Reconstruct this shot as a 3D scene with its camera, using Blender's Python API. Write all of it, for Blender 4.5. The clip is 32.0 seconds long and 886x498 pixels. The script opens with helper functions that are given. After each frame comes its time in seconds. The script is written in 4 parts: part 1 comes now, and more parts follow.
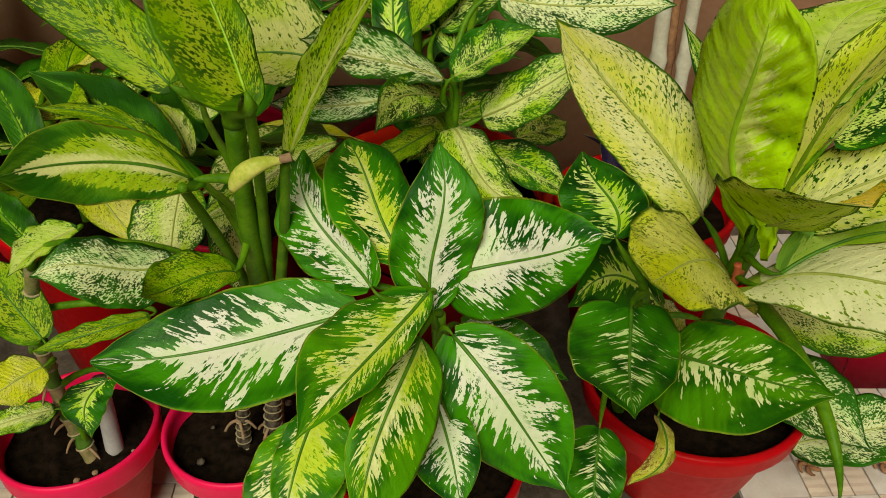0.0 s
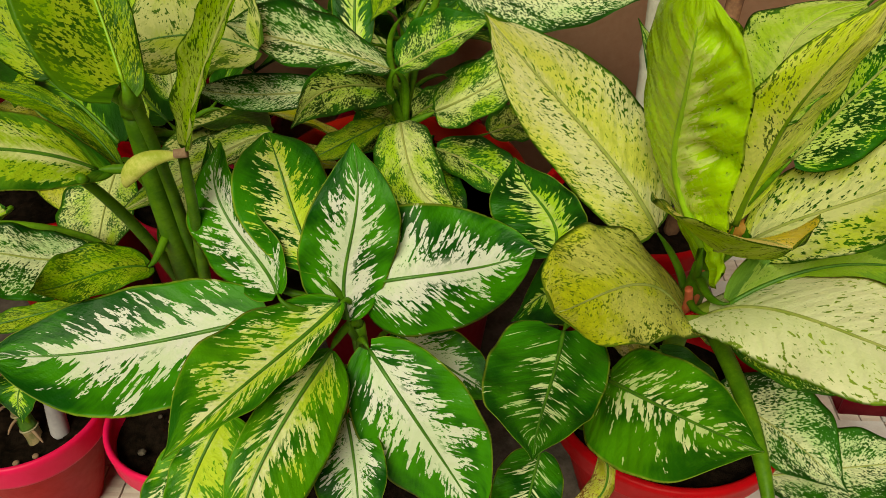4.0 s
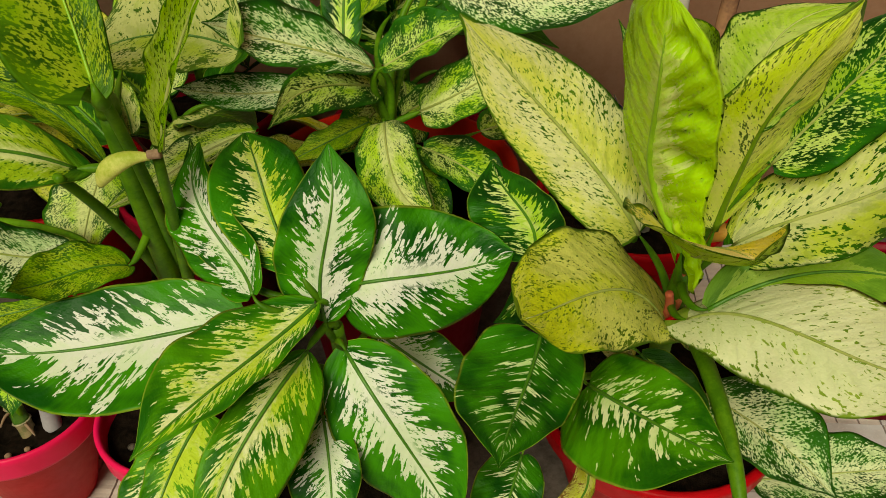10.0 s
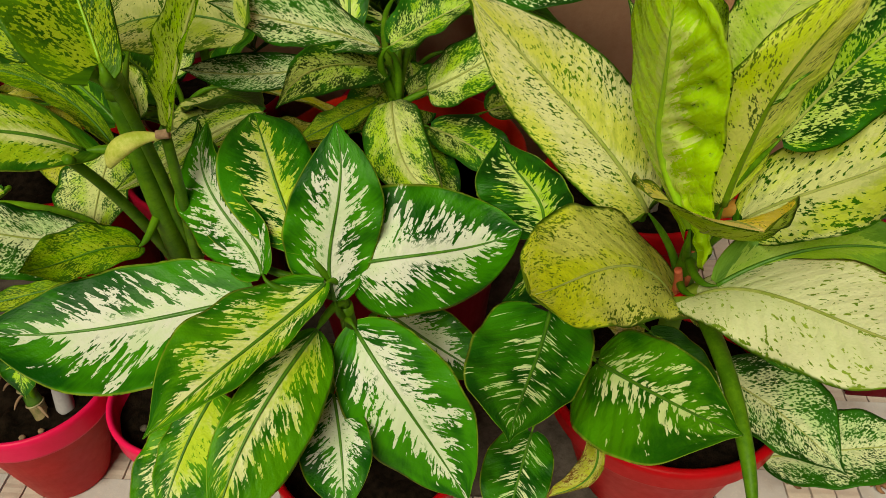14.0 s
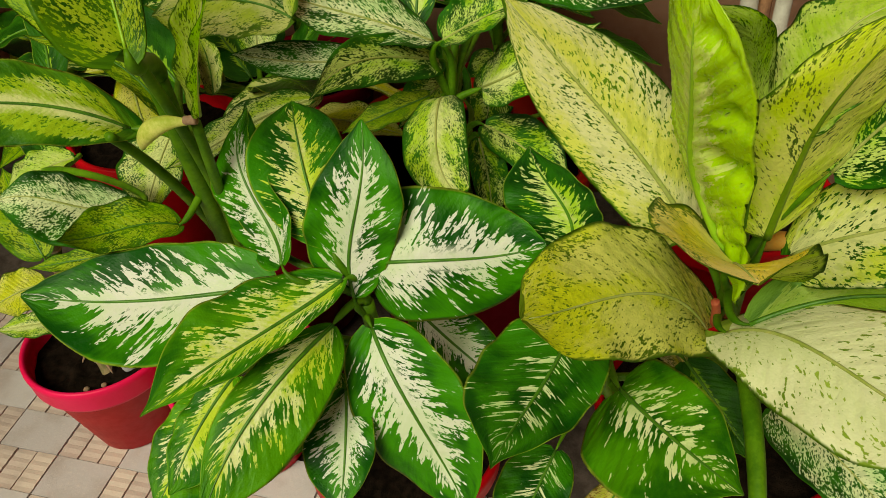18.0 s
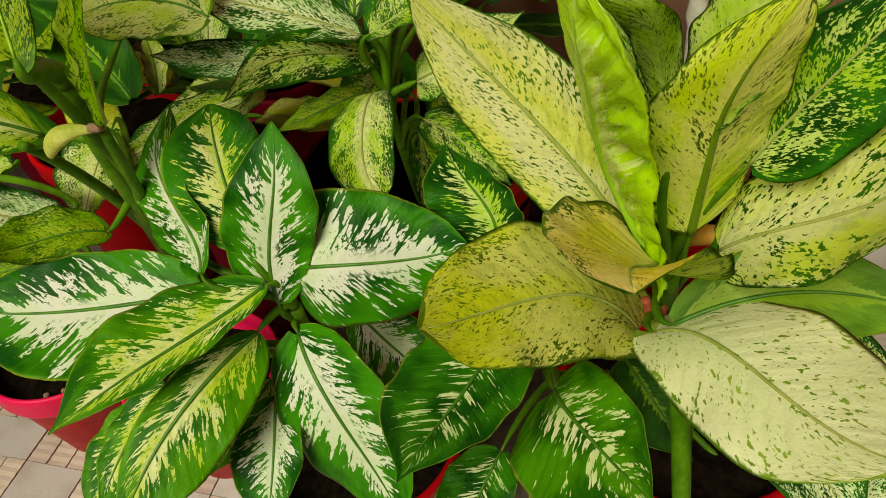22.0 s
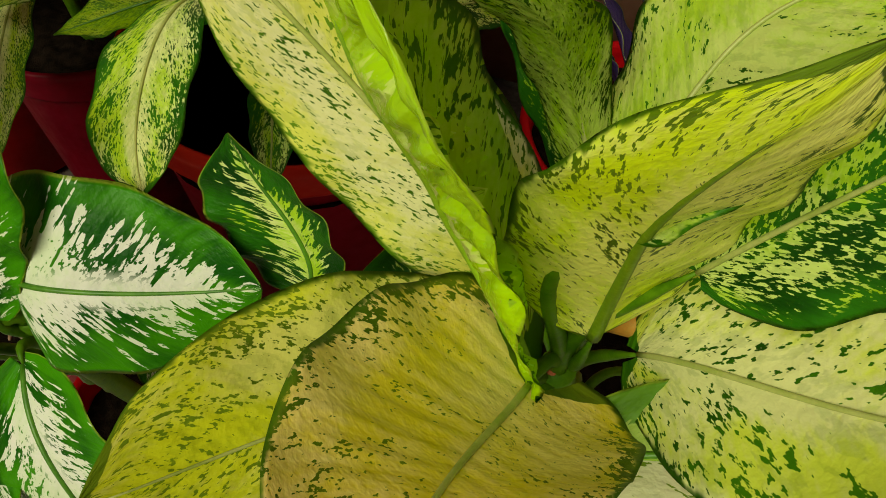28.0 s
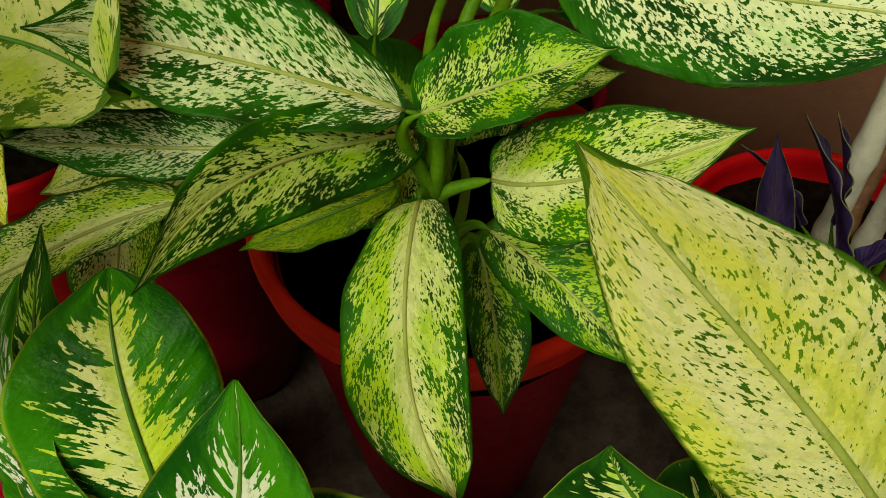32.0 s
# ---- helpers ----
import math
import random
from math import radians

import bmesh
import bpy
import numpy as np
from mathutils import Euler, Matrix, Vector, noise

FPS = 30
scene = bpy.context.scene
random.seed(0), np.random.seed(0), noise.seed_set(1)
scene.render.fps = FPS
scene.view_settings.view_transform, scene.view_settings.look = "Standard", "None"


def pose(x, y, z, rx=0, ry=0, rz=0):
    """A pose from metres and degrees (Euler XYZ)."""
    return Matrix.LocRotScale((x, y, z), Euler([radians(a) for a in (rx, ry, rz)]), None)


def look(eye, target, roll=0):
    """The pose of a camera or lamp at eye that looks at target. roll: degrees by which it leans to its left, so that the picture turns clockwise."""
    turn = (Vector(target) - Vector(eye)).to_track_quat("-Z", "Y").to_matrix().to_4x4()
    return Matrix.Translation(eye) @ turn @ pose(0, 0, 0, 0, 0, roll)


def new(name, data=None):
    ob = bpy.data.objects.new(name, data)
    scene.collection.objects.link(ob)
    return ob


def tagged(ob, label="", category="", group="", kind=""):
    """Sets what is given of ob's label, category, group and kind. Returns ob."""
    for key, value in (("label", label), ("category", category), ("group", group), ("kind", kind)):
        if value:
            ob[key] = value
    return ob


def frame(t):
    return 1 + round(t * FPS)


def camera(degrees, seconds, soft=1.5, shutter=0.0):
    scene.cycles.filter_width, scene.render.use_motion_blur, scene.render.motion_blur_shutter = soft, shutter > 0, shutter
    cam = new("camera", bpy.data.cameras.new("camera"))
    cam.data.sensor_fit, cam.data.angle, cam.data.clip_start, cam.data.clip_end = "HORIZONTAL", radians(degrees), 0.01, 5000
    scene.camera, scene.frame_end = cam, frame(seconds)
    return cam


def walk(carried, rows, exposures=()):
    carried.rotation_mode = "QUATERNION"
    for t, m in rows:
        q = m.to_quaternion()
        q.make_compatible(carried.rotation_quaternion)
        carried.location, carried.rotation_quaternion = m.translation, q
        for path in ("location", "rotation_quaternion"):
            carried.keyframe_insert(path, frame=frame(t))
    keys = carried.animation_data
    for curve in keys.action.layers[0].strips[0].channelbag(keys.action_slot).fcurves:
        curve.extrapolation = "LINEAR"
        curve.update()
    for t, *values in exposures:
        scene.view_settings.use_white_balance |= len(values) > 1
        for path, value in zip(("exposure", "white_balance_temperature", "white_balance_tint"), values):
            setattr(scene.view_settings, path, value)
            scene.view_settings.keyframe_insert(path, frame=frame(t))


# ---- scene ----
cam = camera(57.2, 32.0, 0.9)
METRES, EYE, TILT, LEAN, TURN = 1.2, 1.1, -36.0, 0.0, 0.0
ROWS = [
    (0.0, 0.0, 0.0, 0.0, 0.0, 0.0, -0.0),
    (0.5, 0.0276, 0.0086, 0.0009, 1.49, -0.25, -1.18),
    (1.0, 0.0737, 0.0123, 0.0024, 4.12, -0.1, -3.9),
    (1.5, 0.1129, 0.0159, 0.0041, 5.64, 0.77, -6.21),
    (2.0, 0.1421, 0.0206, 0.0107, 7.2, -0.45, -5.86),
    (2.5, 0.1412, 0.0332, 0.0185, 7.27, -1.61, -4.36),
    (3.0, 0.1244, 0.0434, 0.0236, 6.58, -2.35, -3.6),
    (3.5, 0.1076, 0.0535, 0.0272, 4.54, -2.04, -3.25),
    (5.5, 0.122, 0.059, 0.0358, 3.35, -1.74, -2.69),
    (6.0, 0.1318, 0.0637, 0.0387, 4.15, -2.31, -2.27),
    (6.5, 0.1391, 0.0654, 0.0423, 4.38, -2.23, -2.31),
    (7.0, 0.142, 0.0654, 0.0421, 4.26, -2.08, -2.67),
    (7.5, 0.1433, 0.0654, 0.0418, 4.53, -2.18, -2.59),
    (8.0, 0.1431, 0.0636, 0.0417, 4.69, -2.03, -2.5),
    (8.5, 0.1443, 0.0668, 0.042, 4.49, -2.49, -2.46),
    (9.0, 0.143, 0.0657, 0.042, 4.48, -2.12, -2.79),
    (9.5, 0.1415, 0.0651, 0.0418, 4.7, -2.42, -3.22),
    (10.0, 0.1398, 0.0634, 0.041, 5.13, -2.57, -3.41),
    (10.5, 0.1393, 0.0617, 0.0405, 5.5, -2.65, -3.49),
    (11.0, 0.1382, 0.0619, 0.0393, 5.91, -3.04, -3.54),
    (11.5, 0.1376, 0.0624, 0.0377, 6.33, -3.58, -3.68),
    (12.0, 0.1374, 0.0618, 0.0378, 6.17, -3.46, -3.53),
    (12.5, 0.1381, 0.0614, 0.0367, 6.13, -3.5, -3.34),
    (13.0, 0.1388, 0.0607, 0.0369, 6.24, -3.46, -3.19),
    (13.5, 0.1389, 0.0608, 0.0358, 5.71, -3.4, -3.16),
    (15.5, 0.1511, 0.0697, 0.0401, 6.4, -4.98, -2.16),
    (16.0, 0.162, 0.0713, 0.0465, 8.77, -4.89, -3.41),
    (16.5, 0.1726, 0.0782, 0.0521, 11.37, -5.82, -4.57),
    (17.0, 0.1832, 0.0834, 0.0573, 13.29, -5.31, -5.82),
    (17.5, 0.1972, 0.0892, 0.062, 14.56, -5.56, -6.94),
    (18.0, 0.213, 0.0961, 0.0629, 14.8, -6.01, -7.36),
    (18.5, 0.2315, 0.1019, 0.0644, 14.65, -6.17, -8.01),
    (19.0, 0.2455, 0.1034, 0.0655, 15.81, -6.07, -8.44),
    (19.5, 0.2562, 0.1032, 0.0682, 17.08, -6.3, -8.39),
    (20.0, 0.2622, 0.1053, 0.0675, 17.87, -6.75, -8.34),
    (20.5, 0.2705, 0.1088, 0.069, 17.99, -6.71, -8.05),
    (21.0, 0.2767, 0.1143, 0.0706, 17.02, -6.34, -7.84),
    (21.5, 0.2792, 0.1226, 0.0757, 16.36, -6.64, -6.85),
    (22.0, 0.2751, 0.1352, 0.0831, 15.81, -7.33, -5.65),
    (22.5, 0.2612, 0.1656, 0.0916, 12.71, -7.42, -5.32),
    (23.0, 0.238, 0.2068, 0.1065, 8.85, -9.4, -5.1),
    (23.5, 0.2166, 0.2453, 0.1275, 6.0, -9.87, -3.61),
    (24.0, 0.2001, 0.2744, 0.1391, 2.81, -10.74, -2.61),
    (24.5, 0.1908, 0.3029, 0.1456, 0.26, -11.95, -1.69),
    (25.0, 0.1903, 0.3193, 0.1488, -1.1, -11.89, -2.52),
    (25.5, 0.1982, 0.3277, 0.1511, 0.64, -12.66, -3.66),
    (27.5, 0.2768, 0.3681, 0.1644, 15.14, -17.46, -12.06),
    (28.0, 0.2863, 0.377, 0.1642, 15.48, -18.13, -12.65),
    (28.5, 0.2953, 0.385, 0.1674, 16.28, -18.95, -12.32),
    (29.0, 0.2969, 0.385, 0.1687, 17.32, -18.78, -13.33),
    (29.5, 0.2813, 0.3816, 0.1736, 18.51, -18.14, -14.05),
    (30.0, 0.2436, 0.3864, 0.1807, 17.77, -15.4, -14.71),
    (30.5, 0.1987, 0.3975, 0.1899, 16.0, -15.36, -13.84),
    (31.0, 0.1574, 0.4141, 0.1988, 14.88, -15.13, -12.19),
    (31.5, 0.1355, 0.4241, 0.2037, 13.31, -14.42, -10.07),
    (32.0, 0.1007, 0.438, 0.203, 13.0, -14.24, -8.86),
]
walk(cam, [(t, pose(0, 0, EYE, TILT, LEAN, TURN) @ pose(METRES * x, METRES * y, METRES * z, 90 + pitch, roll, yaw)) for t, x, y, z, yaw, pitch, roll in ROWS],
     [(0.0, -0.02, 6900, 5), (22.0, -0.02, 6900, 5), (24.0, -0.2, 6900, 5), (26.0, -0.14, 6900, 5), (29.0, -0.12, 6900, 5), (30.0, -0.12, 6900, 4), (31.0, -0.12, 6900, 2), (32.0, -0.1, 6900, 1)])

# ---- light ----
world = bpy.data.worlds.new("sky")
scene.world = world
world.use_nodes = True
wt = world.node_tree
sky = wt.nodes.new("ShaderNodeTexSky")
sky.sky_type, sky.sun_disc = "NISHITA", False
sky.sun_elevation, sky.sun_rotation = radians(53), radians(200)
sky.air_density, sky.dust_density = 1.0, 4.0
haze = wt.nodes.new("ShaderNodeHueSaturation")
haze.inputs["Saturation"].default_value = 0.35
wt.links.new(sky.outputs[0], haze.inputs["Color"])
wt.links.new(haze.outputs[0], wt.nodes["Background"].inputs[0])
wt.nodes["Background"].inputs[1].default_value = 0.0035
sun = new("sun", bpy.data.lights.new("sun", "SUN"))
sun.data.energy, sun.data.angle, sun.data.color = 3.65, radians(34), (0.97, 0.98, 0.72)
sun.matrix_world = look((-0.42, -1.05, 1.90), (0, 0.7, 0))


# ---- materials ----
class Nodes:
    """Short hand for building a node tree."""

    def __init__(self, name):
        self.mat = bpy.data.materials.new(name)
        self.mat.use_nodes = True
        self.t = self.mat.node_tree
        self.bsdf = self.t.nodes["Principled BSDF"]

    def put(self, socket, value):
        if isinstance(value, (int, float)):
            socket.default_value = value
        elif isinstance(value, (tuple, list)):
            socket.default_value = (*value, 1.0) if len(value) == 3 and socket.type == "RGBA" else value
        else:
            self.t.links.new(value, socket)

    def m(self, op, a, b=0.0, c=0.0, clamp=False):
        n = self.t.nodes.new("ShaderNodeMath")
        n.operation, n.use_clamp = op, clamp
        for i, v in enumerate((a, b, c)):
            self.put(n.inputs[i], v)
        return n.outputs[0]

    def step(self, x, lo, hi):
        n = self.t.nodes.new("ShaderNodeMapRange")
        n.interpolation_type = "SMOOTHSTEP"
        for i, v in enumerate((x, lo, hi, 0.0, 1.0)):
            self.put(n.inputs[i], v)
        return n.outputs[0]

    def mix(self, f, a, b):
        n = self.t.nodes.new("ShaderNodeMix")
        n.data_type = "RGBA"
        self.put(n.inputs[0], f), self.put(n.inputs[6], a), self.put(n.inputs[7], b)
        return n.outputs[2]

    def xyz(self, x, y, z=0.0):
        n = self.t.nodes.new("ShaderNodeCombineXYZ")
        for i, v in enumerate((x, y, z)):
            self.put(n.inputs[i], v)
        return n.outputs[0]

    def noise(self, vec, scale=1.0, w=0.0, detail=2.0, rough=0.5):
        n = self.t.nodes.new("ShaderNodeTexNoise")
        n.noise_dimensions = "4D"
        self.put(n.inputs["Vector"], vec), self.put(n.inputs["W"], w)
        n.inputs["Scale"].default_value, n.inputs["Detail"].default_value = scale, detail
        n.inputs["Roughness"].default_value = rough
        return n.outputs["Fac"]

    def coords(self, kind):
        n = self.t.nodes.new("ShaderNodeTexCoord")
        return n.outputs[kind]

    def random(self):
        return self.t.nodes.new("ShaderNodeObjectInfo").outputs["Random"]

    def bump(self, height, strength=0.3, distance=0.001):
        n = self.t.nodes.new("ShaderNodeBump")
        n.inputs["Strength"].default_value, n.inputs["Distance"].default_value = strength, distance
        self.put(n.inputs["Height"], height)
        self.t.links.new(n.outputs[0], self.bsdf.inputs["Normal"])
        return n.outputs[0]

    def finish(self, color, rough=0.5, spec=0.5):
        self.put(self.bsdf.inputs["Base Color"], color)
        self.put(self.bsdf.inputs["Roughness"], rough)
        self.bsdf.inputs["Specular IOR Level"].default_value = spec
        return self.mat


def variegated(name, green, deep, light, tint, cover=0.6, amp=1.0, level=0.62, fx=34, fy=1.9, sx=52, sy=7, soft=0.022,
               through_light=0.14, rough=0.42, streak=0.0, rim=0.0, band=0.0, patch=0.5, spread=1.0, outer=0.0, gloss=0.14, relief=0.85, margin=0.93, wrinkle=0.0, haze=0.2):
    """A leaf blade: a feathered pale field on green, flecked with green along the side veins, in clusters."""
    deep = tuple(0.75 * c for c in deep)
    light, tint = (light[0] * 0.98, light[1], light[2] * 0.78), (tint[0] * 0.86, tint[1], tint[2] * (0.4 if tint[2] < 0.3 else 1.0))
    n = Nodes(name)
    uv = n.t.nodes.new("ShaderNodeSeparateXYZ")
    n.t.links.new(n.coords("UV"), uv.inputs[0])
    s, v = uv.outputs[0], n.m("SUBTRACT", uv.outputs[1], 0.5)
    av = n.m("MULTIPLY", n.m("ABSOLUTE", v), 2.0)
    q = n.m("SUBTRACT", s, n.m("MULTIPLY", av, 0.24))
    w = n.m("MULTIPLY", n.random(), 40.0)
    side = n.m("MULTIPLY", n.m("SIGN", v), 5.0)

    def along(a, b, shift, detail=2.0, r=0.5):
        return n.noise(n.xyz(n.m("MULTIPLY", q, a), n.m("MULTIPLY", av, b), side), 1.0, n.m("ADD", w, shift), detail, r)

    # pale field with feathered edge
    f1, f2, f3 = along(fx * 0.75, fy * 1.2, 0.0, 2.0, 0.5), along(fx * 1.7, fy * 2.6, 1.0), along(fx * 0.2, fy * 0.6, 2.0, 1.0)
    f = n.m("ADD", n.m("MULTIPLY", n.m("SUBTRACT", f1, 0.5), amp * 0.8), n.m("MULTIPLY", n.m("SUBTRACT", f2, 0.5), amp * 0.7))
    f = n.m("ADD", f, n.m("MULTIPLY", n.m("SUBTRACT", f3, 0.5), amp * 0.4))
    ends = n.m("MULTIPLY", n.m("MULTIPLY", s, 7.0 if cover < 1 else 25.0, clamp=True), n.m("MULTIPLY", n.m("SUBTRACT", 1.0, s), 3.0 if cover < 1 else 12.0, clamp=True))
    if cover < 1 and not streak:
        ends = n.m("MULTIPLY", n.m("MULTIPLY", s, 7.0, clamp=True), n.m("SUBTRACT", 1.0, n.m("MULTIPLY", n.m("POWER", s, 2.2), 1.15)))
        f = n.m("MULTIPLY", f, n.m("ADD", 0.4, n.m("MULTIPLY", n.step(av, 0.0, 0.3), 0.6)))
    field = n.m("SUBTRACT", n.m("MULTIPLY", ends, cover), n.m("MULTIPLY", av, spread))
    field = n.step(n.m("SUBTRACT", n.m("ADD", field, f), streak), -soft, soft)
    # clustered flecks of green inside the field, more of them towards the margin
    g1, g3 = along(sx, sy * 2.1, 7.0, 2.0, 0.6), along(sx * 0.5, sy * 1.2, 9.0, 3.0, 0.6)
    g2 = along(7.0, 2.2, 3.0, 1.0)
    g = n.m("MAXIMUM", g1, n.m("SUBTRACT", g3, 0.07))
    g = n.m("ADD", g, n.m("MULTIPLY", n.m("SUBTRACT", g2, 0.5), patch))
    g = n.m("ADD", g, n.m("MULTIPLY", n.m("POWER", av, 4.0), rim))
    if band:
        g = n.m("SUBTRACT", g, n.m("MULTIPLY", n.m("SUBTRACT", 1.0, n.step(av, 0.02, 0.3)), band))
    fleck = n.step(g, level - 0.012, level + 0.022)
    if cover < 1 and not streak:
        fleck = n.m("MULTIPLY", fleck, n.step(av, 0.04, 0.25))
    edge = n.step(n.m("ADD", av, n.m("MULTIPLY", n.m("SUBTRACT", f1, 0.5), 0.25)), margin, margin + 0.06)
    pale = n.m("MULTIPLY", field, n.m("SUBTRACT", 1.0, n.m("MAXIMUM", fleck, edge if cover > 1 else 0.0)))
    # colour drift
    big = n.noise(n.xyz(n.m("MULTIPLY", s, 3.0), n.m("MULTIPLY", v, 3.0), 0.0), 1.0, n.m("ADD", w, 11.0), 2.0)
    fine = n.noise(n.xyz(n.m("MULTIPLY", s, 60.0), n.m("MULTIPLY", v, 30.0), 0.0), 1.0, w, 3.0)
    drift = n.m("ADD", big, n.m("ADD", n.m("MULTIPLY", n.m("SUBTRACT", fine, 0.5), 0.25), n.m("MULTIPLY", n.m("SUBTRACT", f2, 0.5), 0.25)))
    if band:
        drift = n.m("SUBTRACT", drift, n.m("MULTIPLY", n.m("SUBTRACT", 1.0, n.step(av, 0.03, 0.4)), 0.25))
    drift = n.m("ADD", drift, outer)
    lights = n.mix(n.step(drift, 0.36, 0.64), light, tint)
    greens = n.mix(n.step(n.m("ADD", big, n.m("MULTIPLY", n.m("SUBTRACT", f2, 0.5), 0.2)), 0.36, 0.62), deep, green)
    if cover > 1:
        cloud = n.step(n.m("ADD", along(sx * 0.42, sy * 0.8, 14.0, 3.0, 0.62), n.m("MULTIPLY", n.m("SUBTRACT", g2, 0.5), -0.3)), 0.52, 0.60)
        lights = n.mix(n.m("MULTIPLY", cloud, haze), lights, green)
    color = n.mix(pale, greens, lights)
    color = n.mix(n.m("MULTIPLY", n.step(av, 0.955, 0.985), 0.55), color, (0.42, 0.50, 0.05) if cover < 1 else (0.05, 0.15, 0.004))
    vein = n.m("SINE", n.m("MULTIPLY", q, 85.0))
    height = n.m("ADD", n.m("MULTIPLY", vein, n.m("MULTIPLY", big, 0.16)), n.m("ADD", n.m("MULTIPLY", fine, 0.5), n.m("MULTIPLY", f1, 0.6)))
    if wrinkle:
        ridges = n.noise(n.xyz(n.m("MULTIPLY", q, 34.0), n.m("MULTIPLY", av, 1.6), side), 1.0, n.m("ADD", w, 5.0), 2.0)
        pillow = n.noise(n.xyz(n.m("MULTIPLY", q, 11.0), n.m("MULTIPLY", av, 3.0), side), 1.0, n.m("ADD", w, 6.0), 1.0)
        height = n.m("ADD", height, n.m("MULTIPLY", n.m("ADD", ridges, n.m("MULTIPLY", pillow, 2.5)), wrinkle))
    normal = n.bump(height, relief, 0.0016)
    n.finish(color, n.m("ADD", n.m("MULTIPLY", fine, 0.16), rough - 0.08), gloss)
    thin = n.t.nodes.new("ShaderNodeBsdfTranslucent")
    n.put(thin.inputs[0], n.mix(0.4, color, (0.35, 0.6, 0.03)))
    n.t.links.new(normal, thin.inputs[1])
    mixer = n.t.nodes.new("ShaderNodeMixShader")
    mixer.inputs[0].default_value = through_light
    n.t.links.new(n.bsdf.outputs[0], mixer.inputs[1])
    n.t.links.new(thin.outputs[0], mixer.inputs[2])
    n.t.links.new(mixer.outputs[0], n.t.nodes["Material Output"].inputs[0])
    return n.mat


def mottled(name, a, b, scale=40.0, rough=0.5, bump=0.3, spec=0.5, fine=6.0):
    """Two colours drifting into one another at two scales, with a fine relief."""
    n = Nodes(name)
    p, w = n.coords("Object"), n.m("MULTIPLY", n.random(), 20.0)
    big, small = n.noise(p, scale, w, 3.0), n.noise(p, scale * fine, w, 3.0, 0.65)
    f = n.step(n.m("ADD", n.m("MULTIPLY", big, 0.65), n.m("MULTIPLY", small, 0.35)), 0.35, 0.65)
    n.bump(n.m("ADD", big, small), bump, 0.002)
    return n.finish(n.mix(f, a, b), n.m("ADD", n.m("MULTIPLY", small, 0.25), rough - 0.12), spec)


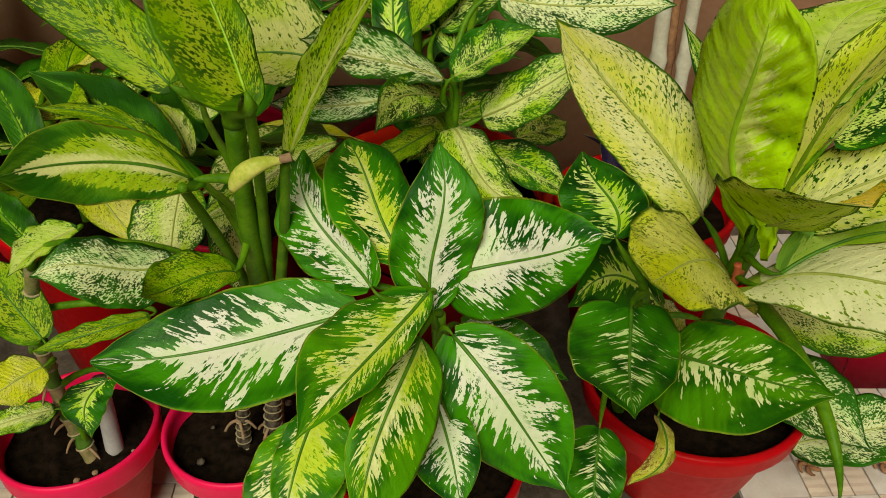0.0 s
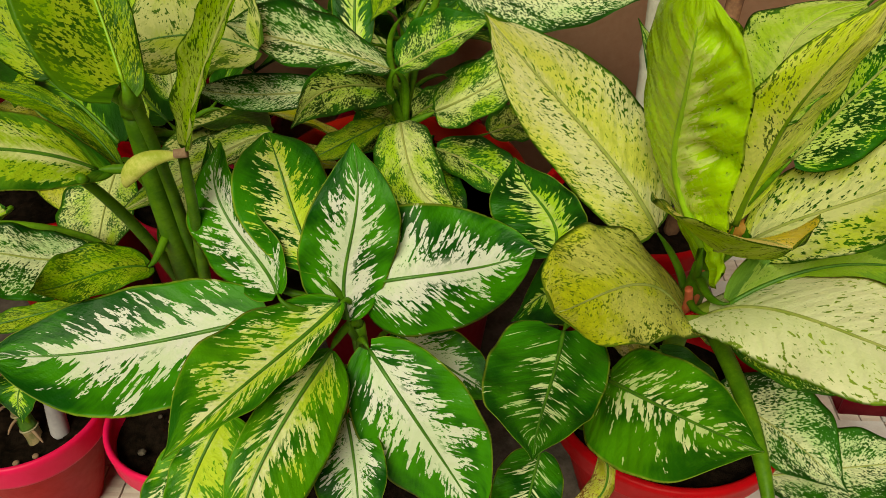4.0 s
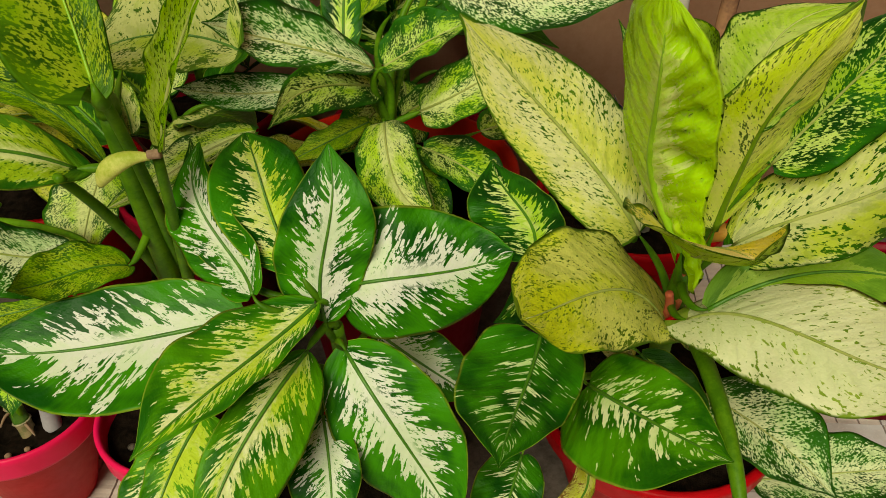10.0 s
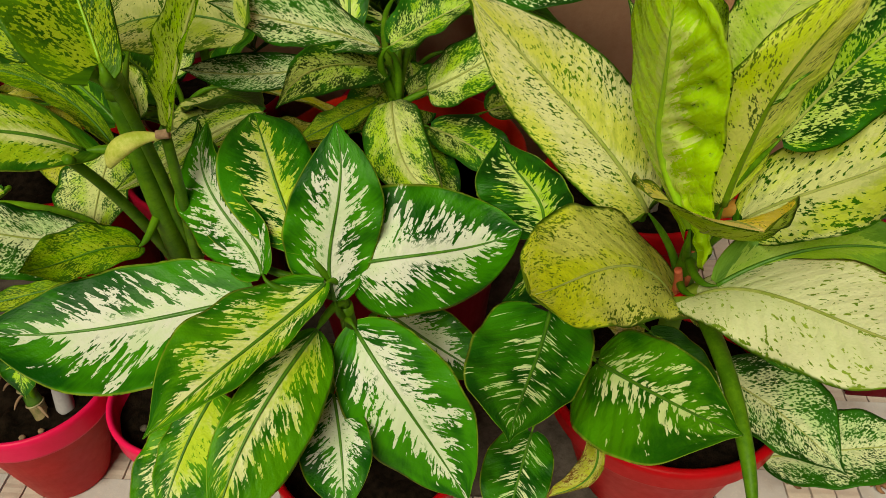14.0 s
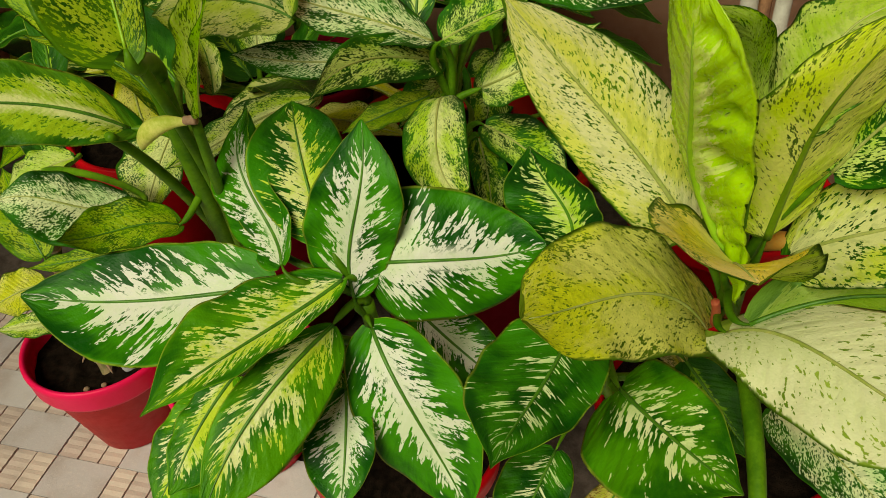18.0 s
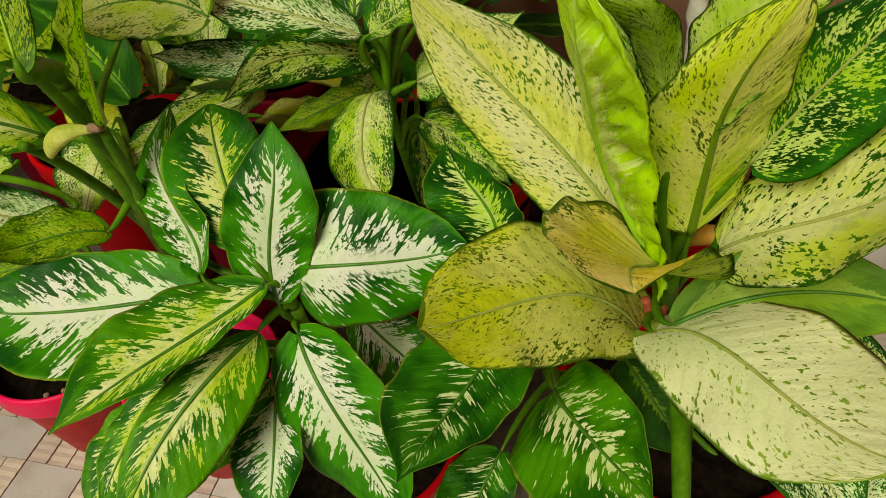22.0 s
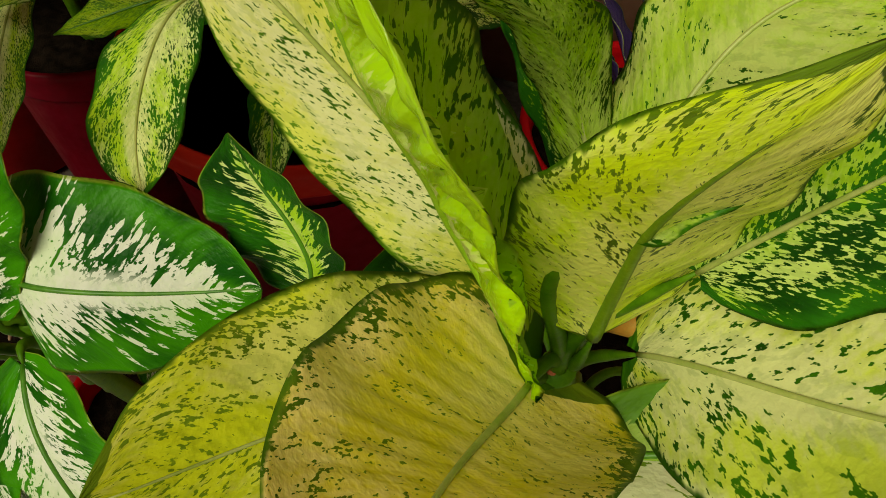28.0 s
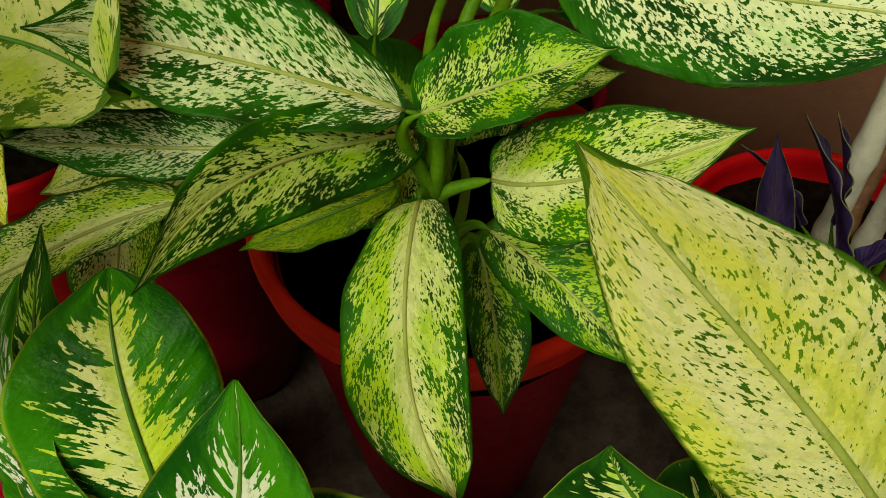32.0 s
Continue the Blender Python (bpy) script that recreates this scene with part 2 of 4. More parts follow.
DARK, MID, FRESH = (0.006, 0.060, 0.003), (0.022, 0.14, 0.004), (0.085, 0.27, 0.005)
PAT = {
    "cam": variegated("white_feathered_leaf", (0.045, 0.235, 0.002), (0.006, 0.095, 0.002), (0.76, 0.72, 0.86), (0.74, 0.70, 0.50), 0.62, 2.9, 0.585, patch=0.45),
    "camy": variegated("cream_feathered_leaf", (0.085, 0.29, 0.003), (0.022, 0.165, 0.003), (0.80, 0.77, 0.55), (0.60, 0.64, 0.10), 0.55, 2.9, 0.58, patch=0.45),
    "camd": variegated("dark_leaf_with_yellow_feathering", (0.040, 0.225, 0.003), (0.008, 0.105, 0.002), (0.80, 0.78, 0.46), (0.66, 0.70, 0.12), 0.52, 3.0, 0.585, patch=0.4),
    "dark": variegated("dark_green_leaf_with_cream", MID, DARK, (0.70, 0.74, 0.36), (0.48, 0.64, 0.06), 0.34, 2.6, 0.64),
    "streak": variegated("dark_green_streaked_leaf", (0.036, 0.19, 0.003), (0.006, 0.085, 0.002), (0.76, 0.76, 0.60), (0.62, 0.68, 0.30), 0.30, 3.0, 0.70, 46, 1.3, streak=0.40, spread=0.50),
    "streak2": variegated("green_streaked_leaf", (0.075, 0.27, 0.004), (0.020, 0.14, 0.003), (0.80, 0.78, 0.60), (0.70, 0.72, 0.30), 0.42, 3.0, 0.66, 34, 2.6, streak=0.38, spread=0.70),
    # Plain greens set deeper: shade on the rear leaves is in the colour.
    "plain": variegated("shade_darkened_plain_green_leaf", (0.030, 0.135, 0.004), (0.012, 0.08, 0.003), (0.30, 0.45, 0.04), (0.2, 0.4, 0.02), 0.12, 0.8, 0.6),
    "cream": variegated("cream_flecked_leaf", (0.13, 0.25, 0.012), (0.06, 0.16, 0.008), (0.77, 0.71, 0.48), (0.79, 0.67, 0.29), 1.35, 0.4, 0.59, rim=0.06, patch=0.28, sx=62, sy=8, relief=1.0),
    "cream2": variegated("pale_cream_leaf", (0.36, 0.48, 0.06), (0.20, 0.34, 0.02), (0.88, 0.84, 0.72), (0.94, 0.82, 0.50), 1.4, 0.3, 0.61, rim=0.05, patch=0.35, sx=44, sy=6, haze=0.08),
    "lime": variegated("lime_leaf", (0.56, 0.90, 0.012), (0.62, 1.0, 0.012), (0.86, 0.92, 0.44), (0.74, 0.92, 0.06), 0.40, 1.8, 0.6, through_light=0.35, rough=0.26, gloss=0.8, relief=0.7, wrinkle=1.3),
    "limespeck": variegated("lime_leaf_with_dark_flecks", (0.06, 0.18, 0.005), (0.03, 0.11, 0.004), (0.80, 0.88, 0.26), (0.70, 0.84, 0.03), 1.35, 0.4, 0.60, rim=0.08, through_light=0.7, sx=62, sy=5, patch=0.4),
    "olive": variegated("olive_yellow_leaf", (0.17, 0.25, 0.012), (0.11, 0.18, 0.010), (0.74, 0.68, 0.22), (0.78, 0.68, 0.06), 1.4, 0.3, 0.59, rim=0.06, patch=0.3, through_light=0.25, sx=75, sy=9),
    "yellow": variegated("yellowing_leaf", (0.16, 0.22, 0.010), (0.08, 0.15, 0.008), (0.96, 0.72, 0.36), (1.0, 0.66, 0.10), 1.35, 0.4, 0.645, rim=0.16, through_light=0.12, sx=75, sy=9, patch=0.4, haze=0.06),
    "dry": variegated("drying_leaf", (0.30, 0.16, 0.04), (0.20, 0.09, 0.02), (0.62, 0.55, 0.22), (0.55, 0.50, 0.08), 1.2, 0.6, 0.60, rim=0.14),
    "speck": variegated("yellow_flecked_leaf", (0.035, 0.17, 0.005), (0.010, 0.085, 0.003), (0.72, 0.75, 0.40), (0.54, 0.67, 0.07), 1.25, 0.5, 0.552, rim=0.12, band=0.08, patch=0.4, sx=62, sy=11, margin=0.90),
    "speckd": variegated("dark_flecked_leaf", MID, DARK, (0.60, 0.70, 0.24), (0.42, 0.57, 0.04), 1.15, 0.6, 0.51, margin=0.85, rim=0.16, patch=0.45, sx=62, sy=7),
    "white": variegated("white_flecked_leaf", MID, DARK, (0.74, 0.77, 0.60), (0.68, 0.73, 0.36), 1.22, 0.5, 0.522, margin=0.86, rim=0.16, band=0.05, patch=0.4, sx=66, sy=8),
    "pale": variegated("pale_lime_leaf", (0.05, 0.21, 0.006), (0.02, 0.11, 0.004), (0.64, 0.72, 0.26), (0.54, 0.68, 0.10), 1.2, 0.5, 0.66, rim=0.2, through_light=0.3, patch=0.7),
    "belt": variegated("white_banded_leaf", (0.10, 0.25, 0.008), MID, (0.74, 0.74, 0.42), (0.40, 0.50, 0.04), 0.84, 0.6, 0.575, patch=0.4, band=0.3, rim=0.12, outer=0.15),
    "yspeck": variegated("yellow_green_flecked_leaf", (0.10, 0.24, 0.005), (0.03, 0.12, 0.004), (0.42, 0.52, 0.03), (0.32, 0.46, 0.012), 1.3, 0.4, 0.53, rim=0.10, through_light=0.3, patch=0.4, sx=48),
}
PAT["palespeck"] = variegated("pale_leaf_with_sparse_dark_flecks", (0.05, 0.18, 0.005), (0.012, 0.08, 0.004), (0.80, 0.77, 0.46), (0.79, 0.75, 0.20), 1.3, 0.4, 0.60, rim=0.06, band=0.05, patch=0.5, sx=46, through_light=0.2)
PAT["yellowlime"] = variegated("yellow_lime_leaf_with_brown_green_flecks", (0.14, 0.24, 0.006), (0.08, 0.16, 0.005), (0.92, 0.90, 0.30), (0.84, 0.88, 0.04), 1.35, 0.4, 0.615, rim=0.05, through_light=0.2, sx=70, sy=6, patch=0.32, gloss=0.5, rough=0.34, haze=0.06)
PAT["under"] = variegated("smooth_green_leaf_underside", (0.20, 0.38, 0.03), (0.13, 0.30, 0.02), (0.36, 0.48, 0.10), (0.30, 0.44, 0.05), 0.5, 0.8, 0.66, through_light=0.25)
PAT["dull"] = variegated("dull_flecked_leaf", (0.10, 0.19, 0.010), (0.05, 0.13, 0.006), (0.50, 0.50, 0.24), (0.42, 0.46, 0.10), 1.3, 0.4, 0.57, rim=0.08, patch=0.5, sx=44)
PAT["purple"] = variegated("purple_blade", (0.05, 0.03, 0.13), (0.025, 0.015, 0.07), (0.07, 0.04, 0.18), (0.06, 0.04, 0.15), 0.3, 0.8, 0.6, through_light=0.05)
PAVING = 2.5
RIB = mottled("green_rib", (0.04, 0.14, 0.006), (0.08, 0.22, 0.008), 60, 0.45, 0.1)
RIBLIME = mottled("lime_rib", (0.30, 0.52, 0.02), (0.22, 0.42, 0.01), 60, 0.45, 0.1)
RIBOLIVE = mottled("olive_rib", (0.16, 0.26, 0.008), (0.11, 0.20, 0.006), 60, 0.4, 0.1, 0.3)
RIBPALE = mottled("pale_rib", (0.42, 0.44, 0.14), (0.28, 0.34, 0.06), 60, 0.45, 0.1)
STALK = mottled("leaf_stalk", (0.045, 0.13, 0.003), (0.10, 0.22, 0.006), 45, 0.45, 0.15, 0.15)
CANE = mottled("ringed_cane", (0.09, 0.12, 0.03), (0.32, 0.22, 0.12), 60, 0.6, 0.4)
CANEGREEN = mottled("green_cane_joint", (0.05, 0.13, 0.015), (0.10, 0.19, 0.03), 50, 0.5, 0.2, 0.2)
RINGPALE = mottled("pale_cane_ring", (0.42, 0.36, 0.24), (0.26, 0.20, 0.12), 120, 0.7, 0.3, 0.2)
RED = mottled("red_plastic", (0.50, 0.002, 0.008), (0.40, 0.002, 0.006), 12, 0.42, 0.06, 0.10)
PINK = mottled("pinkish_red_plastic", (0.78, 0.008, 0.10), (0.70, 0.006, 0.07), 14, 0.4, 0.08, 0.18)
# Maroon of the trough; on pots it is red plastic with shade put in.
MAROON_AND_SHADED_RED = mottled("maroon_and_shaded_red_plastic", (0.23, 0.002, 0.017), (0.17, 0.002, 0.012), 12, 0.42, 0.06, 0.10)
ORANGE = mottled("orange_red_plastic", (0.46, 0.016, 0.005), (0.38, 0.010, 0.005), 12, 0.45, 0.06, 0.1)
SOIL = mottled("dark_soil", (0.004, 0.003, 0.002), (0.018, 0.011, 0.008), 90, 0.95, 1.0, 0.03)
WALL = mottled("peach_plaster", (0.62, 0.36, 0.25), (0.54, 0.29, 0.19), 5, 0.8, 0.3, 0.2, 14)


def paving(name, a, b):
    """Worn paving: every piece of its own tone, with stains and fine scratches."""
    n = Nodes(name)
    p = n.coords("Object")
    island = n.t.nodes.new("ShaderNodeNewGeometry").outputs["Random Per Island"]
    pick = n.m("FRACT", n.m("ADD", n.m("MULTIPLY", n.random(), 7.3), island))
    w = n.m("MULTIPLY", pick, 20.0)
    stain, grain, scratch = n.noise(p, 16.0, w, 3.0), n.noise(p, 220.0, w, 3.0, 0.7), n.noise(p, 70.0, w, 2.0)
    tone = n.mix(pick, a, b)
    tone = n.mix(n.m("MULTIPLY", n.step(stain, 0.45, 0.7), 0.55), tone, (0.36, 0.28, 0.27))
    tone = n.mix(n.m("MULTIPLY", n.step(grain, 0.5, 0.75), 0.4), tone, (0.70, 0.62, 0.58))
    n.bump(n.m("ADD", grain, n.m("MULTIPLY", scratch, 0.4)), 0.5, 0.001)
    return n.finish(tone, n.m("ADD", n.m("MULTIPLY", grain, 0.3), 0.4), 0.3)


STONE = paving("blue_grey_paving", (0.47, 0.42, 0.46), (0.57, 0.52, 0.56))
RIBBED = paving("pink_beige_paving", (0.52, 0.41, 0.40), (0.64, 0.52, 0.48))
# Dark joint tone, deepened so bare ground among the pots reads as shade.
JOINT_AND_SHADE = mottled("paving_joint_and_shaded_ground", (0.06, 0.045, 0.04), (0.13, 0.10, 0.09), 30, 0.9, 0.5, 0.1)


# ---- building blocks ----
def mesh_of(bm, name, material):
    data = bpy.data.meshes.new(name)
    for f in bm.faces:
        f.smooth = True
    bm.normal_update()
    bm.to_mesh(data)
    bm.free()
    data.materials.append(material)
    return data


def part(name, bm, material, parent, label=""):
    """Links a bmesh as one mesh object under a thing or a part, in world coordinates."""
    ob = new(name, mesh_of(bm, name, material))
    ob.parent = parent
    if parent is not None:
        ob.matrix_parent_inverse = parent.matrix_world.inverted()
    return tagged(ob, label)


def thing(name, at, label, category, group=""):
    ob = new(name)
    ob.location = at
    ob.empty_display_size = 0.05
    bpy.context.view_layer.update()
    return tagged(ob, label, category, group)


def bez(p, t):
    while len(p) > 1:
        p = [a.lerp(b, t) for a, b in zip(p, p[1:])]
    return p[0]


def tube(points, radii, sides=10, flat=1.0, cap=True):
    """A round bar along points; flat < 1 squashes it along the second axis."""
    bm = bmesh.new()
    rings, side = [], None
    for i, p in enumerate(points):
        d = (points[min(i + 1, len(points) - 1)] - points[max(i - 1, 0)]).normalized()
        if side is None:
            side = d.orthogonal().normalized()
        side = (side - d * side.dot(d)).normalized()
        up = d.cross(side)
        r = radii[i]
        rings.append([bm.verts.new(p + (side * math.cos(a) + up * math.sin(a) * flat) * r)
                      for a in (2 * math.pi * k / sides for k in range(sides))])
    for a, b in zip(rings, rings[1:]):
        for k in range(sides):
            bm.faces.new((a[k], a[(k + 1) % sides], b[(k + 1) % sides], b[k]))
    if cap:
        bm.faces.new(rings[0][::-1])
        bm.faces.new(rings[-1])
    return bm


def lathe(profile, at, sides=48):
    bm = bmesh.new()
    rings = []
    for r, z in profile:
        rings.append([bm.verts.new((at[0] + r * math.cos(a), at[1] + r * math.sin(a), at[2] + z))
                      for a in (2 * math.pi * k / sides for k in range(sides))])
    for a, b in zip(rings, rings[1:]):
        for k in range(sides):
            bm.faces.new((a[k], a[(k + 1) % sides], b[(k + 1) % sides], b[k]))
    bm.faces.new(rings[0][::-1])
    bm.faces.new(rings[-1])
    return bm


def box(x0, x1, y0, y1, z0, z1, bevel=0.0):
    bm = bmesh.new()
    bmesh.ops.create_cube(bm, size=1.0)
    for v in bm.verts:
        v.co = Vector((x0 if v.co.x < 0 else x1, y0 if v.co.y < 0 else y1, z0 if v.co.z < 0 else z1))
    if bevel:
        bmesh.ops.bevel(bm, geom=bm.edges[:], offset=bevel, segments=2, affect="EDGES")
    return bm


LEAVES = [0]


def leaf(plant, at, turn, length, width, pattern, stem=None, arch=0.05, bend=0.0, cup=0.1, peak=0.44, blunt=0.72, curl=0.0,
         twist=0.0, wave=0.003, lobe=0.03, sway=0.0, dome=0.0, quilt=0.001, puff=0.0, frill=0.0, ribsize=1.0, under=None, rib=None, label="", name="leaf", stalk=1.0, drip=0.04):
    """One leaf: blade with a raised rib, and a stalk that runs to the stem. at is where the blade begins; turn is yaw, pitch and roll
    of its chord in degrees; width the two half widths; arch and bend the rib's bow upwards and sideways (m), dome and sway its S upwards and sideways (m);
    cup lifts the margins (share of the half width, one for each side or for both); quilt is the relief between the side veins (m), puff that of bulges (m), frill waves the margin at the base (m); blunt narrows the tip; lobe draws the base back beside the stalk; under is the pattern of the lower face; curl drops the tip (m); twist turns the blade along its length (degrees)."""
    LEAVES[0] += 1
    rnd = random.Random(LEAVES[0] * 7 + 1)
    m = Matrix.Translation(at) @ Euler([radians(a) for a in (turn[2], -turn[1], turn[0])]).to_matrix().to_4x4()
    NU, NV = 56, 14
    cups = cup if isinstance(cup, tuple) else (cup, cup)
    e2 = 0.5
    e1 = e2 * peak / (1 - peak)
    top = peak ** e1 * (1 - peak) ** e2
    ph, k = rnd.uniform(0, 6), rnd.uniform(9, 13)

    def rib_at(s):
        bow, ess = 4 * s * (1 - s), 10.4 * s * (1 - s) * (1 - 2 * s)
        return Vector((s * length + drip * length * max(0.0, (s - 0.93) / 0.07) ** 2, bend * bow + sway * ess, arch * bow + dome * ess - curl * max(0.0, s - 0.45) ** 2 * 3.3))

    def spot(s, v):
        p = rib_at(s)
        half = s ** e1 * (1 - s) ** e2 / top * (1 - blunt * max(0.0, (s - 0.62) / 0.38) ** 2) * (1 - 0.35 * max(0.0, (s - 0.93) / 0.07))
        w = half * (width[0] if v > 0 else width[1])
        a = abs(v)
        q = s - 0.2 * a
        tw = radians(twist) * (s - 0.5)
        c = cups[0] if v > 0 else cups[1]
        lift = c * w * (a ** 1.6) + wave * half * a ** 3 * math.sin(k * s * 2 + ph + (2.0 if v > 0 else 0)) \
            + quilt * max(width) / 0.05 * half * (1 - abs(math.sin(q * 42.0 + ph + (0.7 if v > 0 else 0))) * 1.6) * (0.55 + noise.noise((s * 5 + ph, v * 2.5, 3.0))) * a * (1 - a) * 3.0 \
            + puff * half * max(0.0, noise.noise((s * 9 + ph, v * 3.2, 7.0)) - 0.05) * 3.0 * a * (1 - a) * 4 * (0.6 if v > 0 else 0.15) \
            + frill * math.sin(s * 70 + ph) * a ** 4 * max(0.0, 1 - s / 0.3) - 0.0012 * half * max(0, 1 - a * 9)
        y = v * w * (1 - 0.12 * abs(c) * a)
        return p + Vector((0.035 * length * a * half * (0.5 - s) - lobe * length * a ** 1.5 * (1 - s) ** 3, y * math.cos(tw) - lift * math.sin(tw), y * math.sin(tw) + lift * math.cos(tw)))

    bm = bmesh.new()
    uv = bm.loops.layers.uv.new("UVMap")
    thick = 0.0009
    grid, lower, at_uv = [], [], {}
    for i in range(NU + 1):
        s = i / NU
        s = 0.002 + 0.996 * (s - 0.06 * math.sin(2 * math.pi * s) / math.pi)
        row, low = [], []
        for j in range(-NV, NV + 1):
            v = j / NV
            p = m @ spot(s, v)
            a = bm.verts.new(p)
            at_uv[a] = (s, 0.5 + 0.5 * v)
            row.append(a)
            if abs(j) == NV:
                low.append(a)
            else:
                b = bm.verts.new(p - m.to_3x3() @ Vector((0, 0, thick)))
                at_uv[b] = (s, 0.5 + 0.5 * v)
                low.append(b)
        grid.append(row), lower.append(low)
    for rows, flip in ((grid, False), (lower, True)):
        for a, b in zip(rows, rows[1:]):
            for j in range(2 * NV):
                quad = (a[j], b[j], b[j + 1], a[j + 1])
                f = bm.faces.new(quad if flip else quad[::-1])
                f.material_index = 1 if flip else 0
                for loop in f.loops:
                    loop[uv].uv = at_uv[loop.vert]
    blade = part(name, bm, PAT[pattern], plant, label)
    blade.data.materials.append(PAT[under or pattern])
    rib_mat = rib or (RIBPALE if pattern in ("cream", "cream2", "olive", "yellow", "white", "speck", "speckd", "pale", "palespeck", "limespeck") else RIB)
    if pattern in ("speck", "speckd", "white", "palespeck", "dull", "yspeck", "pale"):
        ribsize *= 0.62
    line = [m @ (rib_at(0.97 * i / 24) - Vector((0, 0, 0.0004))) for i in range(25)]
    part("midrib", tube(line, [0.0019 * ribsize * (1 - i / 24) ** 0.7 * (length / 0.2) ** 0.5 + 0.0004 for i in range(25)], 8, 1.0), rib_mat, blade)
    if stem is not None:
        foot = Vector(stem)
        b0 = m @ Vector((0.0, 0, -0.0006))
        back = m.to_3x3() @ Vector((-1, 0, 0))
        d = (b0 - foot).length
        pts = [b0, b0 + back * d * 0.35, foot + Vector((0, 0, 1)) * d * 0.35, foot]
        line = [bez(pts, i / 16) for i in range(17)]
        part("petiole", tube(line, [(0.0030 + 0.0028 * i / 16) * stalk * min(1.0, 0.3 + 0.2 * i) for i in range(17)], 10, 1.0), STALK, blade)
    return blade


def pot(at, radius, height, body_mat, rim_mat, label, soil=0.035, foot=0.62):
    """A tapered plastic flower pot with a rolled rim, and the soil in it."""
    ob = thing("flower_pot", at, label, "flower pot", "red flower pots")
    r, h, w = radius, height, 0.004
    part("body", lathe([(r * foot - 0.006, 0.0), (r * foot, 0.004), (r * 0.885, h - 0.048), (r * 0.90, h - 0.045), (r * 0.90 - w, h - 0.045),
                        (r * 0.89 - w, h - 0.05), (r * foot - w, 0.006)], at), body_mat, ob)
    prof = [(r * 0.895, h - 0.046), (r * 0.955, h - 0.044), (r * 0.975, h - 0.038), (r * 0.985, h - 0.016), (r, h - 0.010), (r * 1.0, h - 0.004),
            (r * 0.985, h), (r * 0.95, h), (r * 0.925, h - 0.004), (r * 0.915, h - 0.014), (r * 0.905, h - 0.046)]
    part("rim", lathe(prof, at, 64), rim_mat, ob)
    bm = bmesh.new()
    bmesh.ops.create_circle(bm, cap_ends=True, segments=40, radius=r * 0.9)
    bmesh.ops.delete(bm, geom=bm.verts[:], context="VERTS")
    rows = []
    for i in range(13):
        rr = r * 0.897 * i / 12
        rows.append([bm.verts.new((at[0] + rr * math.cos(a), at[1] + rr * math.sin(a),
                                   at[2] + h - soil + 0.010 * (noise.noise((at[0] * 9 + rr * math.cos(a) * 40, at[1] * 5 + rr * math.sin(a) * 40, 1))
                                                               * min(1, (12 - i) / 2) + 0.6 * noise.noise((rr * math.cos(a) * 130, rr * math.sin(a) * 130, at[0])))))
                     for a in (2 * math.pi * k / 40 for k in range(40))])
    for a, b in zip(rows, rows[1:]):
        for k in range(40):
            bm.faces.new((a[k], b[k], b[(k + 1) % 40], a[(k + 1) % 40]))
    bmesh.ops.remove_doubles(bm, verts=bm.verts[:], dist=1e-6)
    part("soil", bm, SOIL, ob, "dark crumbly potting soil")
    return ob


def ringed(plant, points, radius, count, between, ring, name="cane_joint"):
    """A cane grown in joints: short pieces by turns of two colours, each closed by a raised pale ring."""
    pts = [Vector(p) for p in points]
    for i in range(count):
        a, b = i / count, (i + 1) / count
        line = [bez(pts, a + (b - a) * k / 6) for k in range(7)]
        joint = part(name, tube(line, [radius * (1 - 0.25 * a) * (1.06 - 0.10 * math.sin(math.pi * k / 6)) for k in range(7)], 14), between[i % len(between)], plant)
        part("ring", tube([line[0].lerp(line[1], -0.25), line[0], line[0].lerp(line[1], 0.25)], [radius * (1.05 - 0.25 * a), radius * (1.22 - 0.25 * a), radius * (1.05 - 0.25 * a)], 14), ring, joint)


def cane(plant, points, radius, rings=0, material=None, name="stem", label="", tip=0.8):
    pts = [Vector(p) for p in points]
    n = 60 if rings else 24
    line = [bez(pts, i / n) for i in range(n + 1)]
    rad = [radius * (1 - (1 - tip) * (i / n) ** (1 if tip > 0.5 else 4)) * (1 + (0.28 * max(0, math.cos(2 * math.pi * rings * i / n)) ** 6 if rings else 0)) for i in range(n + 1)]
    return part(name, tube(line, rad, 14), material or STALK, plant, label)


# ---- ground and wall ----
ground = part("ground", box(-60, 60, -60, 60, -0.2, -0.008), JOINT_AND_SHADE, None)
tagged(ground, "paved ground, left bare and dark among the pots for shade", "ground", "", "structure")
wall = part("wall_north", box(-30, 30, 1.62, 1.82, -0.008, 2.8), WALL, None)
tagged(wall, "peach painted plaster wall behind the pots", "wall", "", "structure")

# Unseen walls added to cut low light; the taller west one shades the left.
for which, size, top in (("wall_south", (-1.45, 3.35, -3.4, -3.25), 1.0), ("wall_west", (-1.45, -1.3, -0.5, 1.62), 1.5), ("wall_west_low", (-1.45, -1.3, -3.25, -0.5), 1.0),
                         ("wall_east", (3.2, 3.35, -3.25, 1.62), 1.0)):
    added_wall = part(which, box(*size, -0.008, top), WALL, None)
    tagged(added_wall, "unseen peach painted plaster wall, added to close the yard and cut light", "wall", "", "structure")


# ---- pots ----
pot((-0.529, 0.799, 0), 0.116, 0.208, RED, PINK, "red plastic pot with a pinkish rolled rim on the paving", foot=0.53)
pot((-0.29, 0.807, 0), 0.116, 0.205, RED, PINK, "red plastic pot with pink rim and bare cut canes", foot=0.535)
pot((-0.02, 0.748, 0), 0.134, 0.205, RED, RED, "red plastic pot holding the white-feathered dumb cane")
pot((0.385, 0.895, 0), 0.172, 0.215, RED, RED, "large red plastic pot holding the tall cream-flecked plant")
